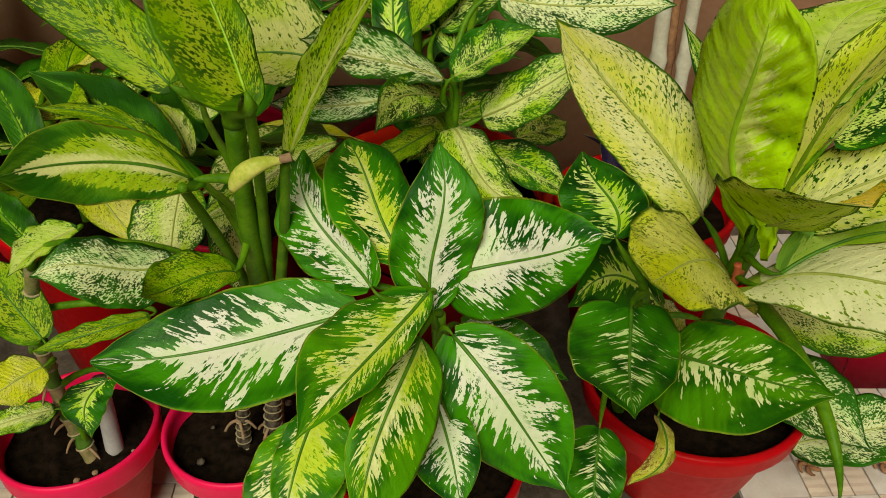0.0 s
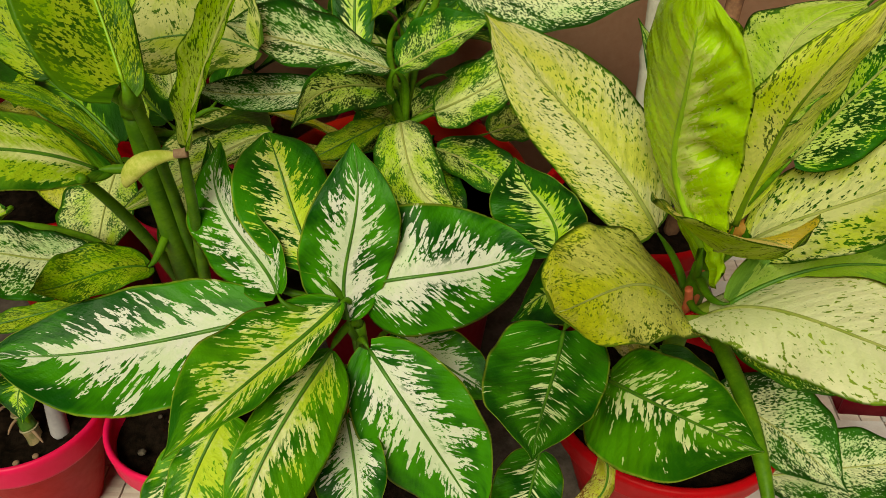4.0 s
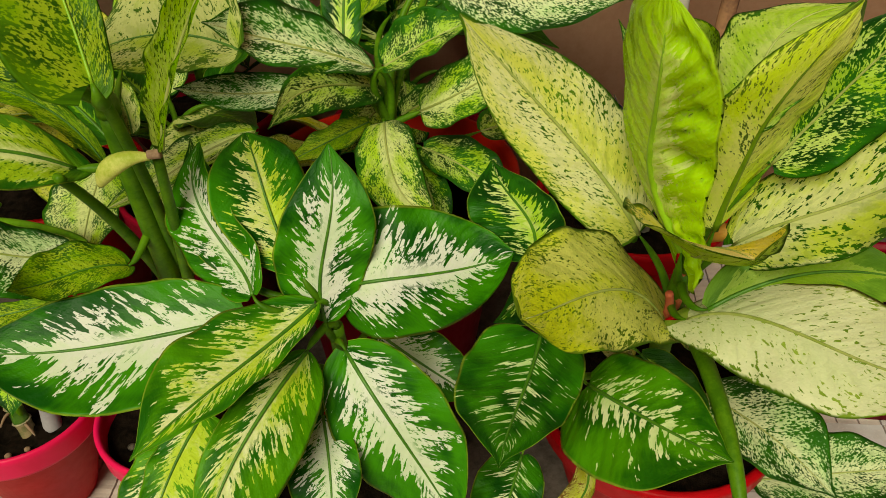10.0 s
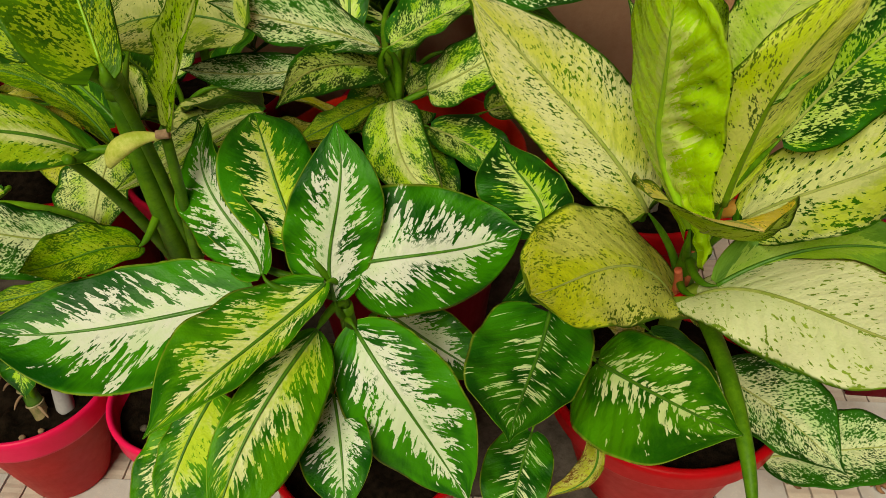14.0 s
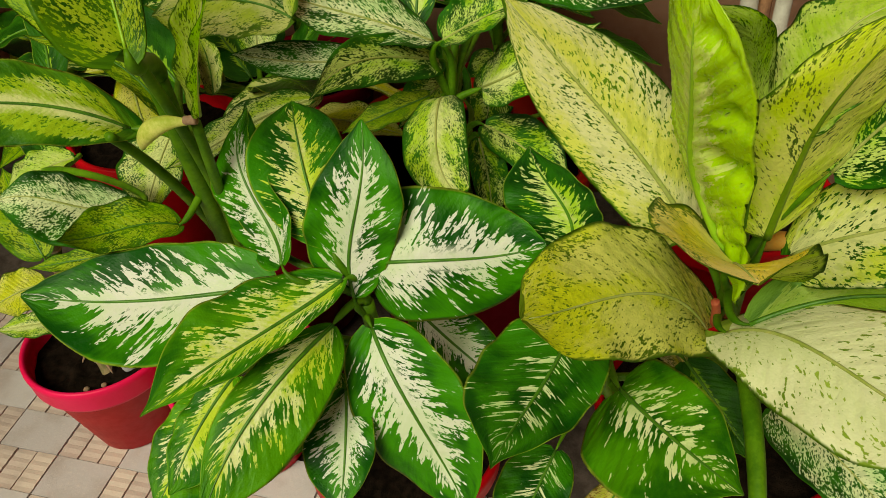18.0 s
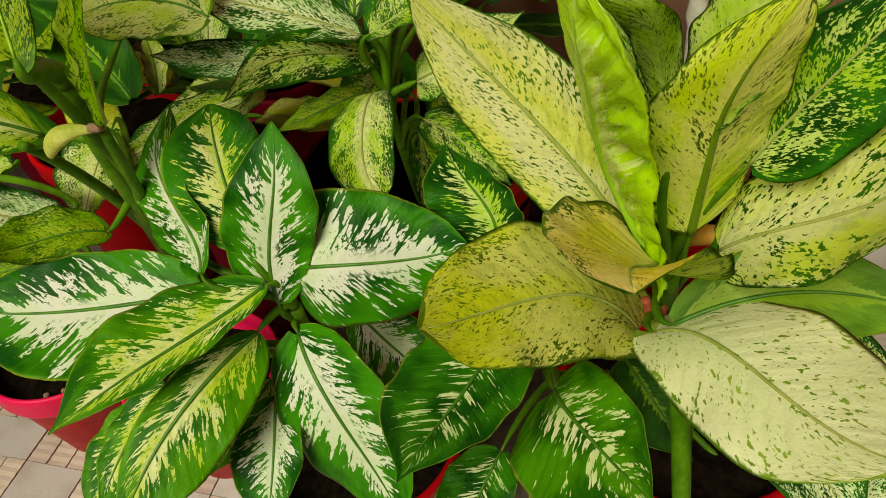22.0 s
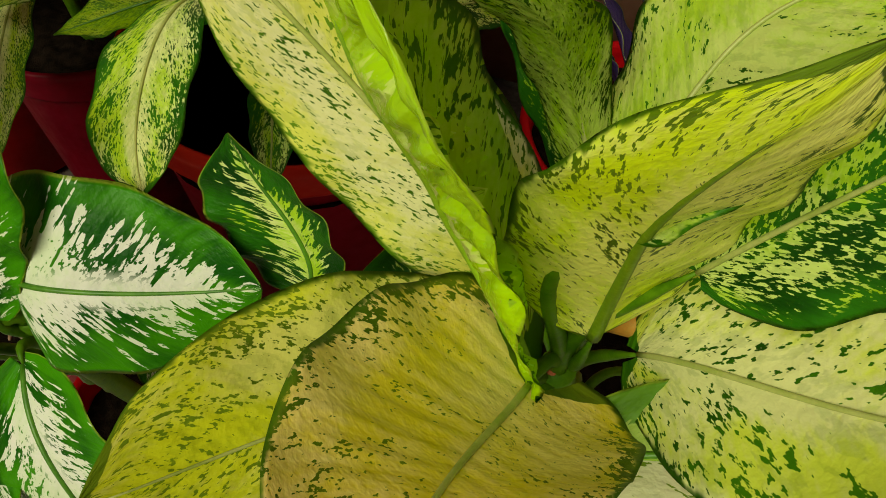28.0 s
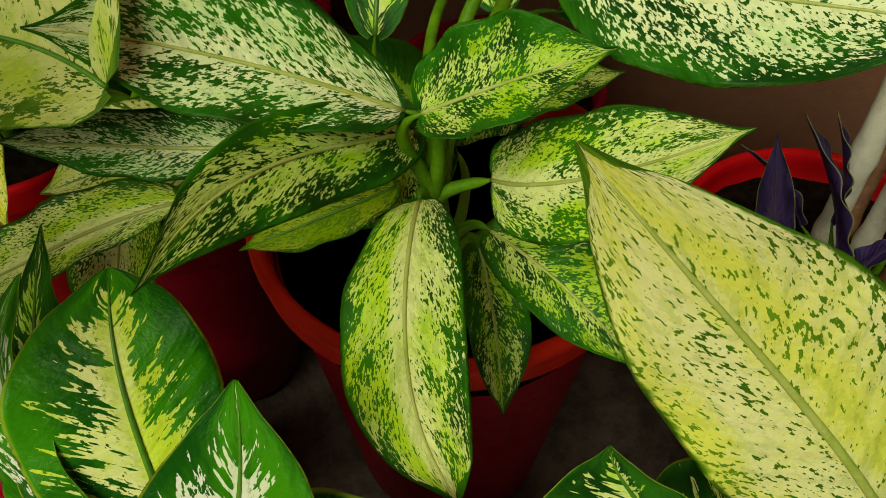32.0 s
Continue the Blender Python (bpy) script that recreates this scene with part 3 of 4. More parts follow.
# Tall pot's body and the pot after it: shade is in the darker colour.
pot((-0.017, 1.072, 0), 0.187, 0.457, MAROON_AND_SHADED_RED, ORANGE, "tall orange-red plastic pot behind the others, body coloured darker for shade", soil=0.072)
pot((-0.335, 1.115, 0), 0.125, 0.38, MAROON_AND_SHADED_RED, MAROON_AND_SHADED_RED, "red plastic pot, its shade put into a darker colour")
pot((-0.615, 1.17, 0), 0.15, 0.35, RED, RED, "red plastic pot with dry leaf remains")
pot((0.36, 1.235, 0), 0.163, 0.32, RED, RED, "red plastic pot with sticks and a purple-leaved plant")

# low trough of red plastic on the paving
trough = thing("planter_trough", (0.97, 1.21, 0), "low dark red plastic trough filled with soil on the paving", "planter")
TX, TY, TH = (0.735, 1.205), (1.07, 1.35), 0.17
for name, x0, x1, y0, y1 in (("front_panel", TX[0], TX[1], TY[0], TY[0] + 0.006), ("back_panel", TX[0], TX[1], TY[1] - 0.006, TY[1]),
                             ("side_panel", TX[0], TX[0] + 0.006, TY[0] + 0.006, TY[1] - 0.006), ("side_panel", TX[1] - 0.006, TX[1], TY[0] + 0.006, TY[1] - 0.006)):
    part(name, box(x0, x1, y0, y1, 0.0, TH - 0.022, 0.002), MAROON_AND_SHADED_RED, trough)
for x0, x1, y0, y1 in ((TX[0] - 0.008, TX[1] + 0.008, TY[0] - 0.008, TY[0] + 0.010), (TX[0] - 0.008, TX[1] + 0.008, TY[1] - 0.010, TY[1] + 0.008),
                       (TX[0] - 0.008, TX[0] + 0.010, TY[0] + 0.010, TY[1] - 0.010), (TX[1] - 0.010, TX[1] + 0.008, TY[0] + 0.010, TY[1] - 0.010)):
    part("rim", box(x0, x1, y0, y1, TH - 0.022, TH, 0.004), MAROON_AND_SHADED_RED, trough)
part("soil", box(TX[0] + 0.006, TX[1] - 0.006, TY[0] + 0.006, TY[1] - 0.006, 0.004, TH - 0.035, 0.004), SOIL, trough, "dark potting soil")

# ---- plants ----

plant_a = thing("dumb_cane", (0.025, 0.745, 0.175), "dumb cane with white-feathered dark green leaves in a red pot", "potted plant", "dumb cane plants")
cane(plant_a, [(0.025, 0.745, 0.165), (0.01, 0.72, 0.3), (-0.005, 0.68, 0.42), (-0.005, 0.665, 0.53)], 0.01, 0, None)
leaf(plant_a, (-0.010, 0.651, 0.548), (82.5, 74.5, 11.3), 0.173, (0.047, 0.045), "cam", stem=(-0.005, 0.669, 0.497), arch=0.009, bend=-0.001, cup=(0.06, 0.05), peak=0.49, blunt=0.46, curl=0.011, twist=5.8, lobe=0.000, sway=0.006, dome=-0.003, drip=0.02)
leaf(plant_a, (-0.032, 0.663, 0.600), (125.1, 38.0, -0.2), 0.148, (0.053, 0.044), "camd", stem=(-0.005, 0.665, 0.530), arch=0.001, bend=0.006, cup=(0.03, 0.00), peak=0.57, blunt=0.10, curl=0.004, twist=0.9, lobe=0.030, sway=0.000, dome=-0.009, drip=0.02)
leaf(plant_a, (-0.072, 0.635, 0.592), (121.0, 31.9, -49.1), 0.163, (0.048, 0.038), "cam", stem=(-0.005, 0.665, 0.530), arch=0.003, bend=0.021, cup=(0.09, 0.12), peak=0.45, blunt=0.37, curl=-0.005, twist=4.4, lobe=0.025, sway=-0.002, dome=-0.010, drip=0.02)
leaf(plant_a, (-0.001, 0.674, 0.572), (4.9, 15.2, 60.4), 0.175, (0.070, 0.061), "cam", stem=(-0.005, 0.665, 0.530), arch=0.015, bend=-0.001, cup=(-0.10, -0.21), peak=0.36, blunt=0.35, curl=0.007, twist=17.9, lobe=0.013, sway=0.005, dome=0.015, drip=0.0)
leaf(plant_a, (-0.094, 0.641, 0.552), (-165.0, 0.1, -33.3), 0.256, (0.073, 0.056), "cam", stem=(-0.005, 0.665, 0.530), arch=-0.013, bend=0.008, cup=(0.25, 0.24), peak=0.42, blunt=0.41, curl=0.015, twist=-0.7, lobe=0.032, sway=-0.001, dome=0.005, drip=0.02)
leaf(plant_a, (-0.016, 0.644, 0.576), (-121.3, -4.3, -9.0), 0.209, (0.026, 0.058), "camy", stem=(-0.005, 0.667, 0.514), arch=0.005, bend=0.001, cup=(0.14, 0.12), peak=0.50, blunt=0.83, curl=-0.002, twist=-8.1, lobe=0.027, sway=-0.000, dome=-0.003, drip=0.02)
leaf(plant_a, (-0.024, 0.624, 0.533), (-103.1, -14.6, -30.0), 0.210, (0.052, 0.028), "camy", stem=(-0.005, 0.665, 0.530), arch=0.014, bend=-0.015, cup=(-0.09, -0.04), peak=0.51, blunt=0.71, curl=0.005, twist=7.2, lobe=0.011, sway=0.002, dome=0.007, drip=0.02)
leaf(plant_a, (0.011, 0.637, 0.524), (-39.7, -40.9, 47.3), 0.198, (0.060, 0.061), "cam", stem=(-0.005, 0.675, 0.453), arch=0.011, bend=0.006, cup=(-0.00, -0.04), peak=0.47, blunt=0.34, curl=0.008, twist=13.6, lobe=0.045, sway=0.003, dome=0.010, drip=0.02)
leaf(plant_a, (-0.132, 0.596, 0.460), (-103.2, -26.0, -5.9), 0.125, (0.055, 0.025), "camy", stem=(-0.005, 0.679, 0.425), arch=0.005, bend=-0.004, cup=0.12, blunt=0.4)
leaf(plant_a, (-0.150, 0.598, 0.430), (-105.2, -26.3, -7.4), 0.137, (0.070, 0.038), "camy", stem=(-0.002, 0.688, 0.396), arch=0.005, bend=-0.003, cup=0.12)
leaf(plant_a, (-0.009, 0.600, 0.469), (-74.9, -25.8, 6.7), 0.112, (0.031, 0.041), "cam", stem=(-0.005, 0.678, 0.436), arch=0.004, bend=0.003, cup=0.12, peak=0.5, blunt=0.5)
leaf(plant_a, (0.021, 0.738, 0.452), (-26.7, -12.6, 23.6), 0.138, (0.039, 0.036), "cam", stem=(-0.005, 0.680, 0.420), arch=0.006, bend=-0.003, cup=0.12)
leaf(plant_a, (-0.100, 0.672, 0.590), (121.5, 23.5, -29.2), 0.160, (0.027, 0.026), "dark", stem=(-0.005, 0.665, 0.530), arch=0.006, bend=0.009, cup=0.12)
leaf(plant_a, (-0.028, 0.625, 0.461), (-110.4, -25.5, -9.4), 0.102, (0.026, 0.025), "camy", stem=(-0.005, 0.679, 0.431), arch=0.004, bend=0.001, cup=0.12)

plant_b = thing("dumb_cane", (0.27, 0.86, 0.175), "dumb cane with dark green cream-streaked leaves", "potted plant", "dumb cane plants")
cane(plant_b, [(0.27, 0.86, 0.165), (0.23, 0.8, 0.3), (0.225, 0.74, 0.42), (0.225, 0.7, 0.52)], 0.009, 0, None)
leaf(plant_b, (0.186, 0.714, 0.596), (147.4, 61.8, -63.1), 0.105, (0.048, 0.037), "dark", stem=(0.225, 0.700, 0.520), arch=0.003, bend=-0.007, cup=(0.17, 0.23), peak=0.43, blunt=0.64, curl=-0.010, twist=11.4, lobe=0.033, sway=-0.006, dome=-0.000, drip=0.02)
leaf(plant_b, (0.199, 0.658, 0.545), (-100.5, 5.6, 0.8), 0.175, (0.050, 0.063), "streak", stem=(0.225, 0.700, 0.520), arch=-0.009, bend=-0.002, cup=(0.10, 0.07), peak=0.31, blunt=0.82, curl=-0.004, twist=-1.0, lobe=0.051, sway=0.001, dome=-0.003, drip=0.02)
leaf(plant_b, (0.251, 0.660, 0.478), (-59.2, 28.4, 38.8), 0.203, (0.049, 0.071), "streak2", stem=(0.225, 0.724, 0.460), arch=0.001, bend=-0.003, cup=(0.06, 0.05), peak=0.37, blunt=0.74, curl=0.005, twist=2.0, lobe=0.044, sway=0.000, dome=0.004, drip=0.02)
leaf(plant_b, (0.192, 0.676, 0.336), (-102.0, -14.0, -5.4), 0.123, (0.036, 0.043), "streak", stem=(0.230, 0.797, 0.306), arch=0.005, bend=-0.001, cup=0.12)
leaf(plant_b, (0.310, 0.721, 0.466), (-45.5, -21.3, 18.4), 0.107, (0.028, 0.038), "plain", stem=(0.225, 0.734, 0.435), arch=0.004, bend=0.000, cup=0.12)
leaf(plant_b, (0.259, 0.673, 0.361), (-121.3, -15.6, -11.3), 0.094, (0.010, 0.020), "dry", stem=(0.229, 0.785, 0.330), arch=0.004, bend=0.026, cup=0.90, blunt=0.2, wave=0.006, lobe=0)
leaf(plant_b, (0.279, 0.786, 0.435), (-165.0, 13.5, -33.6), 0.132, (0.047, 0.052), "dark", stem=(0.226, 0.749, 0.402), arch=0.005, bend=-0.042, cup=0.12)
leaf(plant_b, (0.316, 0.803, 0.369), (142.9, 20.2, -20.3), 0.084, (0.020, 0.030), "cream", stem=(0.229, 0.782, 0.336), arch=0.003, bend=-0.003, cup=0.12)

plant_c = thing("dumb_cane", (0.37, 0.88, 0.175), "tall dumb cane with large cream and lime flecked leaves", "potted plant", "dumb cane plants")
cane(plant_c, [(0.37, 0.88, 0.165), (0.35, 0.82, 0.4), (0.338, 0.75, 0.5), (0.337, 0.725, 0.58)], 0.014, 0, None)
leaf(plant_c, (0.294, 0.769, 0.589), (179.4, 50.2, -61.6), 0.291, (0.049, 0.056), "cream", stem=(0.340, 0.764, 0.480), arch=0.008, bend=-0.006, cup=(0.05, 0.11), peak=0.38, blunt=0.55, curl=-0.012, twist=-24.1, lobe=0.000, sway=-0.002, dome=0.002, quilt=0.002, drip=0.02)
leaf(plant_c, (0.321, 0.692, 0.631), (-164.1, 88.9, 28.4), 0.258, (0.060, 0.091), "limespeck", stem=(0.338, 0.744, 0.520), arch=-0.039, bend=-0.023, cup=(0.11, 0.66), peak=0.40, blunt=-0.20, curl=0.080, twist=21.2, lobe=0.179, sway=-0.012, dome=0.012, under="lime", rib=RIBLIME, puff=0.015, quilt=0.004, frill=0.006, ribsize=2.0, drip=0.02)
leaf(plant_c, (0.350, 0.711, 0.644), (-50.4, 84.7, -15.0), 0.248, (0.047, 0.049), "speckd", stem=(0.339, 0.757, 0.490), arch=-0.022, bend=-0.013, cup=(0.14, 0.32), peak=0.40, blunt=0.26, curl=0.057, twist=-15.5, lobe=0.000, sway=0.005, dome=0.009, under="yellowlime", rib=RIBOLIVE, ribsize=2.9, drip=0.02)
leaf(plant_c, (0.328, 0.696, 0.521), (-133.9, 36.1, -25.9), 0.261, (0.059, 0.074), "olive", stem=(0.349, 0.813, 0.410), arch=0.014, bend=-0.029, cup=(0.04, -0.03), peak=0.48, blunt=0.03, curl=0.006, twist=11.6, lobe=0.172, sway=-0.006, dome=0.008, wave=0.004, ribsize=0.6, drip=0.01)
leaf(plant_c, (0.327, 0.674, 0.641), (-92.7, 37.1, -4.6), 0.213, (0.062, 0.073), "yellow", stem=(0.337, 0.733, 0.556), arch=0.005, bend=-0.009, cup=(0.33, 0.33), peak=0.32, blunt=0.03, curl=-0.002, twist=40.5, lobe=0.163, sway=0.002, dome=-0.003, wave=0.003, under="limespeck", ribsize=0.9, drip=0.0)
leaf(plant_c, (0.333, 0.665, 0.571), (-54.4, 33.9, 16.4), 0.261, (0.072, 0.057), "cream2", stem=(0.338, 0.750, 0.500), arch=-0.004, bend=0.004, cup=(-0.12, -0.15), peak=0.51, blunt=0.35, curl=0.024, twist=-0.1, lobe=0.120, sway=0.007, dome=0.008, ribsize=0.75, drip=0.02)
leaf(plant_c, (0.376, 0.727, 0.615), (-40.2, 55.4, 42.2), 0.280, (0.056, 0.058), "palespeck", stem=(0.340, 0.764, 0.480), arch=-0.012, bend=-0.015, cup=(0.22, 0.23), peak=0.50, blunt=0.41, curl=-0.010, twist=-23.0, lobe=0.048, sway=0.005, dome=0.006, drip=0.02)
leaf(plant_c, (0.343, 0.696, 0.761), (37.4, 45.1, -11.7), 0.130, (0.062, 0.059), "pale", stem=(0.337, 0.727, 0.572), arch=0.009, bend=0.017, cup=(-0.03, 0.06), peak=0.45, blunt=0.74, curl=0.016, twist=8.1, lobe=0.041, sway=-0.004, dome=-0.001, drip=0.02)
leaf(plant_c, (0.340, 0.711, 0.738), (191.8, 54.9, 79.3), 0.136, (0.017, 0.021), "white", stem=(0.337, 0.734, 0.552), arch=0.018, bend=0.012, cup=(0.38, 0.18), peak=0.54, blunt=0.48, curl=0.002, twist=-2.8, lobe=0.000, sway=-0.010, dome=0.008, under="limespeck", drip=0.02)
leaf(plant_c, (0.383, 0.709, 0.717), (-4.1, 60.8, 76.1), 0.174, (0.041, 0.045), "speckd", stem=(0.337, 0.726, 0.576), arch=0.007, bend=0.004, cup=0.12)
leaf(plant_c, (0.413, 0.823, 0.430), (-25.5, -2.0, 24.1), 0.185, (0.063, 0.058), "speck", stem=(0.359, 0.847, 0.294), arch=0.007, bend=-0.007, cup=0.12)
leaf(plant_c, (0.441, 0.874, 0.245), (-43.0, -6.6, 12.7), 0.194, (0.074, 0.056), "white", stem=(0.370, 0.880, 0.165), arch=0.008, bend=0.008, cup=0.12)
leaf(plant_c, (0.348, 0.661, 0.589), (5.5, 9.1, 30.9), 0.190, (0.040, 0.040), "under", stem=(0.337, 0.735, 0.548), arch=0.012, bend=0.020, cup=0.12)
leaf(plant_c, (0.325, 0.790, 0.660), (156.0, 58.8, -75.0), 0.152, (0.017, 0.016), "speckd", stem=(0.338, 0.745, 0.516), arch=0.006, bend=-0.005, cup=0.40)
leaf(plant_c, (0.515, 0.807, 0.154), (1.9, 13.2, 7.7), 0.209, (0.061, 0.059), "white", stem=(0.370, 0.880, 0.165), arch=0.008, bend=-0.003, cup=0.12)

plant_d = thing("dumb_cane", (0.015, 1.0, 0.38), "bushy dumb cane with white and yellow flecked leaves", "potted plant", "dumb cane plants")
cane(plant_d, [(0.015, 1.0, 0.37), (0.015, 0.97, 0.45), (0.015, 0.94, 0.53), (0.012, 0.925, 0.6)], 0.007, 0, None)
leaf(plant_d, (0.001, 0.907, 0.693), (-153.2, 20.5, -27.9), 0.189, (0.038, 0.052), "white", stem=(0.012, 0.925, 0.600), arch=-0.001, bend=-0.013, cup=(0.12, 0.11), peak=0.52, blunt=0.85, curl=-0.020, twist=-20.2, lobe=0.007, sway=0.004, dome=0.004, drip=0.02)
leaf(plant_d, (0.000, 0.923, 0.663), (-108.5, 14.5, -55.1), 0.198, (0.030, 0.025), "speckd", stem=(0.012, 0.925, 0.600), arch=-0.002, bend=-0.021, cup=(0.10, 0.13), peak=0.42, blunt=0.75, curl=0.009, twist=-4.4, lobe=0.048, sway=0.004, dome=0.002, drip=0.02)
leaf(plant_d, (0.010, 0.901, 0.629), (-67.7, -1.4, 7.1), 0.196, (0.033, 0.036), "speck", stem=(0.013, 0.929, 0.579), arch=0.017, bend=-0.015, cup=(-0.10, -0.09), peak=0.51, blunt=0.16, curl=-0.012, twist=2.4, lobe=0.017, sway=0.004, dome=0.007, drip=0.01)
leaf(plant_d, (0.049, 0.927, 0.632), (-20.3, 38.9, 48.1), 0.176, (0.036, 0.036), "speck", stem=(0.012, 0.925, 0.600), arch=0.010, bend=-0.012, cup=(0.15, 0.12), peak=0.41, blunt=0.85, curl=0.001, twist=2.7, lobe=0.003, sway=-0.001, dome=0.002, drip=0.02)
leaf(plant_d, (0.014, 0.899, 0.700), (4.1, 29.6, 35.6), 0.109, (0.033, 0.029), "speckd", stem=(0.012, 0.925, 0.600), arch=0.004, bend=-0.000, cup=0.50)
leaf(plant_d, (0.071, 0.994, 0.763), (-15.0, 1.4, 35.7), 0.207, (0.051, 0.053), "white", stem=(0.012, 0.925, 0.600), arch=0.007, bend=-0.011, cup=(0.12, 0.13), peak=0.44, blunt=0.71, curl=-0.005, twist=3.6, lobe=0.017, sway=-0.008, dome=0.008, drip=0.02)
leaf(plant_d, (0.050, 0.932, 0.579), (-28.7, -13.5, 23.1), 0.131, (0.037, 0.028), "speckd", stem=(0.015, 0.940, 0.530), arch=0.005, bend=0.005, cup=0.12)
leaf(plant_d, (-0.066, 0.864, 0.687), (-162.7, 5.7, -61.9), 0.133, (0.019, 0.023), "white", arch=-0.005, bend=0.005, cup=(0.05, 0.18), peak=0.45, blunt=0.65, curl=-0.018, twist=3.4, lobe=0.035, sway=-0.000, dome=0.000, drip=0.02)
leaf(plant_d, (-0.127, 0.856, 0.635), (-157.7, -21.8, -27.2), 0.192, (0.019, 0.030), "speck", arch=0.011, bend=0.003, cup=(0.17, 0.08), peak=0.46, blunt=0.72, curl=-0.001, twist=-4.1, lobe=0.023, sway=-0.001, dome=0.004, drip=0.02)
leaf(plant_d, (0.043, 0.931, 0.560), (-66.7, -24.7, 10.2), 0.110, (0.025, 0.019), "speckd", stem=(0.015, 0.948, 0.510), arch=0.004, bend=0.003, cup=0.12, blunt=0.3)
leaf(plant_d, (-0.118, 0.823, 0.748), (181.3, -3.4, -29.3), 0.159, (0.051, 0.101), "dull", arch=0.005, bend=-0.018, cup=(0.11, 0.12), peak=0.49, blunt=0.72, curl=0.001, twist=-2.9, lobe=0.034, sway=-0.001, dome=-0.001, drip=0.02)
leaf(plant_d, (-0.011, 0.918, 0.619), (-148.0, -14.8, -22.9), 0.106, (0.019, 0.019), "yspeck", arch=0.004, bend=0.002, cup=0.12)
leaf(plant_d, (-0.008, 1.044, 0.543), (159.4, 26.6, 149.8), 0.133, (0.039, 0.027), "plain", stem=(0.015, 0.949, 0.506), arch=0.005, bend=0.009, cup=0.40)
leaf(plant_d, (0.040, 1.172, 0.754), (-123.4, -23.1, -17.8), 0.157, (0.035, 0.036), "yspeck", stem=(0.012, 0.925, 0.600), arch=0.006, bend=-0.010, cup=0.12)
leaf(plant_d, (-0.002, 1.096, 0.530), (40.6, 1.0, 20.5), 0.149, (0.029, 0.025), "speckd", stem=(0.015, 0.960, 0.478), arch=0.006, bend=0.006, cup=0.12)
leaf(plant_d, (-0.100, 1.109, 0.644), (-175.4, 1.2, -30.4), 0.170, (0.030, 0.033), "white", arch=0.007, bend=-0.032, cup=0.12)
leaf(plant_d, (-0.003, 1.095, 0.685), (49.0, 21.0, 27.8), 0.195, (0.030, 0.043), "speckd", stem=(0.012, 0.925, 0.600), arch=0.008, bend=0.001, cup=0.12)
leaf(plant_d, (0.112, 1.080, 0.520), (47.8, -9.3, 28.9), 0.128, (0.034, 0.032), "speckd", stem=(0.015, 0.961, 0.474), arch=0.005, bend=-0.001, cup=0.12)
leaf(plant_d, (-0.062, 1.032, 0.649), (93.5, 43.0, 0.2), 0.169, (0.030, 0.029), "dark", stem=(0.012, 0.925, 0.600), arch=0.007, bend=0.003, cup=0.12)
leaf(plant_d, (0.016, 1.081, 0.652), (84.2, 37.5, 5.1), 0.159, (0.038, 0.027), "speckd", stem=(0.012, 0.925, 0.600), arch=0.006, bend=0.005, cup=0.12)
leaf(plant_d, (0.000, 0.983, 0.615), (-120.4, -20.9, -21.7), 0.096, (0.035, 0.030), "speckd", stem=(0.013, 0.929, 0.583), arch=0.004, bend=-0.001, cup=0.12)

plant_e = thing("dumb_cane", (-0.25, 0.825, 0.175), "tall dumb cane with long yellow-green flecked leaves", "potted plant", "dumb cane plants")
cane(plant_e, [(-0.25, 0.825, 0.165), (-0.22, 0.79, 0.4), (-0.22, 0.745, 0.55), (-0.2, 0.7, 0.74)], 0.013, 0, None)
leaf(plant_e, (-0.253, 0.704, 0.675), (-135.9, 21.2, -39.2), 0.186, (0.042, 0.044), "belt", stem=(-0.209, 0.720, 0.655), arch=0.008, bend=-0.017, cup=(-0.05, -0.02), peak=0.55, blunt=0.41, curl=-0.014, twist=-2.9, lobe=0.097, sway=0.003, dome=0.006, stalk=1.3, drip=0.02)
leaf(plant_e, (-0.237, 0.654, 0.801), (165.1, 32.8, 136.7), 0.186, (0.036, 0.026), "yspeck", stem=(-0.200, 0.700, 0.740), arch=0.007, bend=0.009, cup=0.12, peak=0.4, blunt=0.5, stalk=1.6)
leaf(plant_e, (-0.167, 0.634, 0.804), (128.2, 50.0, 5.8), 0.163, (0.063, 0.023), "yspeck", stem=(-0.200, 0.700, 0.740), arch=0.007, bend=-0.001, cup=0.12, peak=0.38, blunt=0.5, lobe=0.1, stalk=2.0, rib=RIBLIME)
leaf(plant_e, (-0.143, 0.670, 0.724), (-28.8, 58.4, 78.5), 0.225, (0.018, 0.016), "limespeck", arch=0.009, bend=0.002, cup=0.75, peak=0.5, blunt=0.4)
leaf(plant_e, (-0.325, 0.860, 0.571), (-90.0, -33.5, 6.0), 0.118, (0.044, 0.055), "speck", stem=(-0.220, 0.749, 0.535), arch=0.005, bend=-0.001, cup=0.12)
leaf(plant_e, (-0.226, 0.696, 0.564), (-127.5, 11.2, -27.2), 0.120, (0.026, 0.033), "yspeck", stem=(-0.218, 0.740, 0.569), arch=0.001, bend=-0.010, cup=(0.12, 0.13), peak=0.45, blunt=0.71, curl=-0.026, twist=-3.8, lobe=0.053, sway=0.001, dome=0.005, drip=0.02)
leaf(plant_e, (-0.298, 0.823, 0.605), (-176.7, 32.3, -31.3), 0.177, (0.020, 0.013), "yspeck", stem=(-0.218, 0.740, 0.569), arch=0.007, bend=-0.025, cup=0.50, blunt=0.4)
leaf(plant_e, (-0.365, 0.955, 0.553), (156.4, 21.7, -12.4), 0.236, (0.049, 0.049), "plain", arch=0.009, bend=-0.009, cup=0.12)
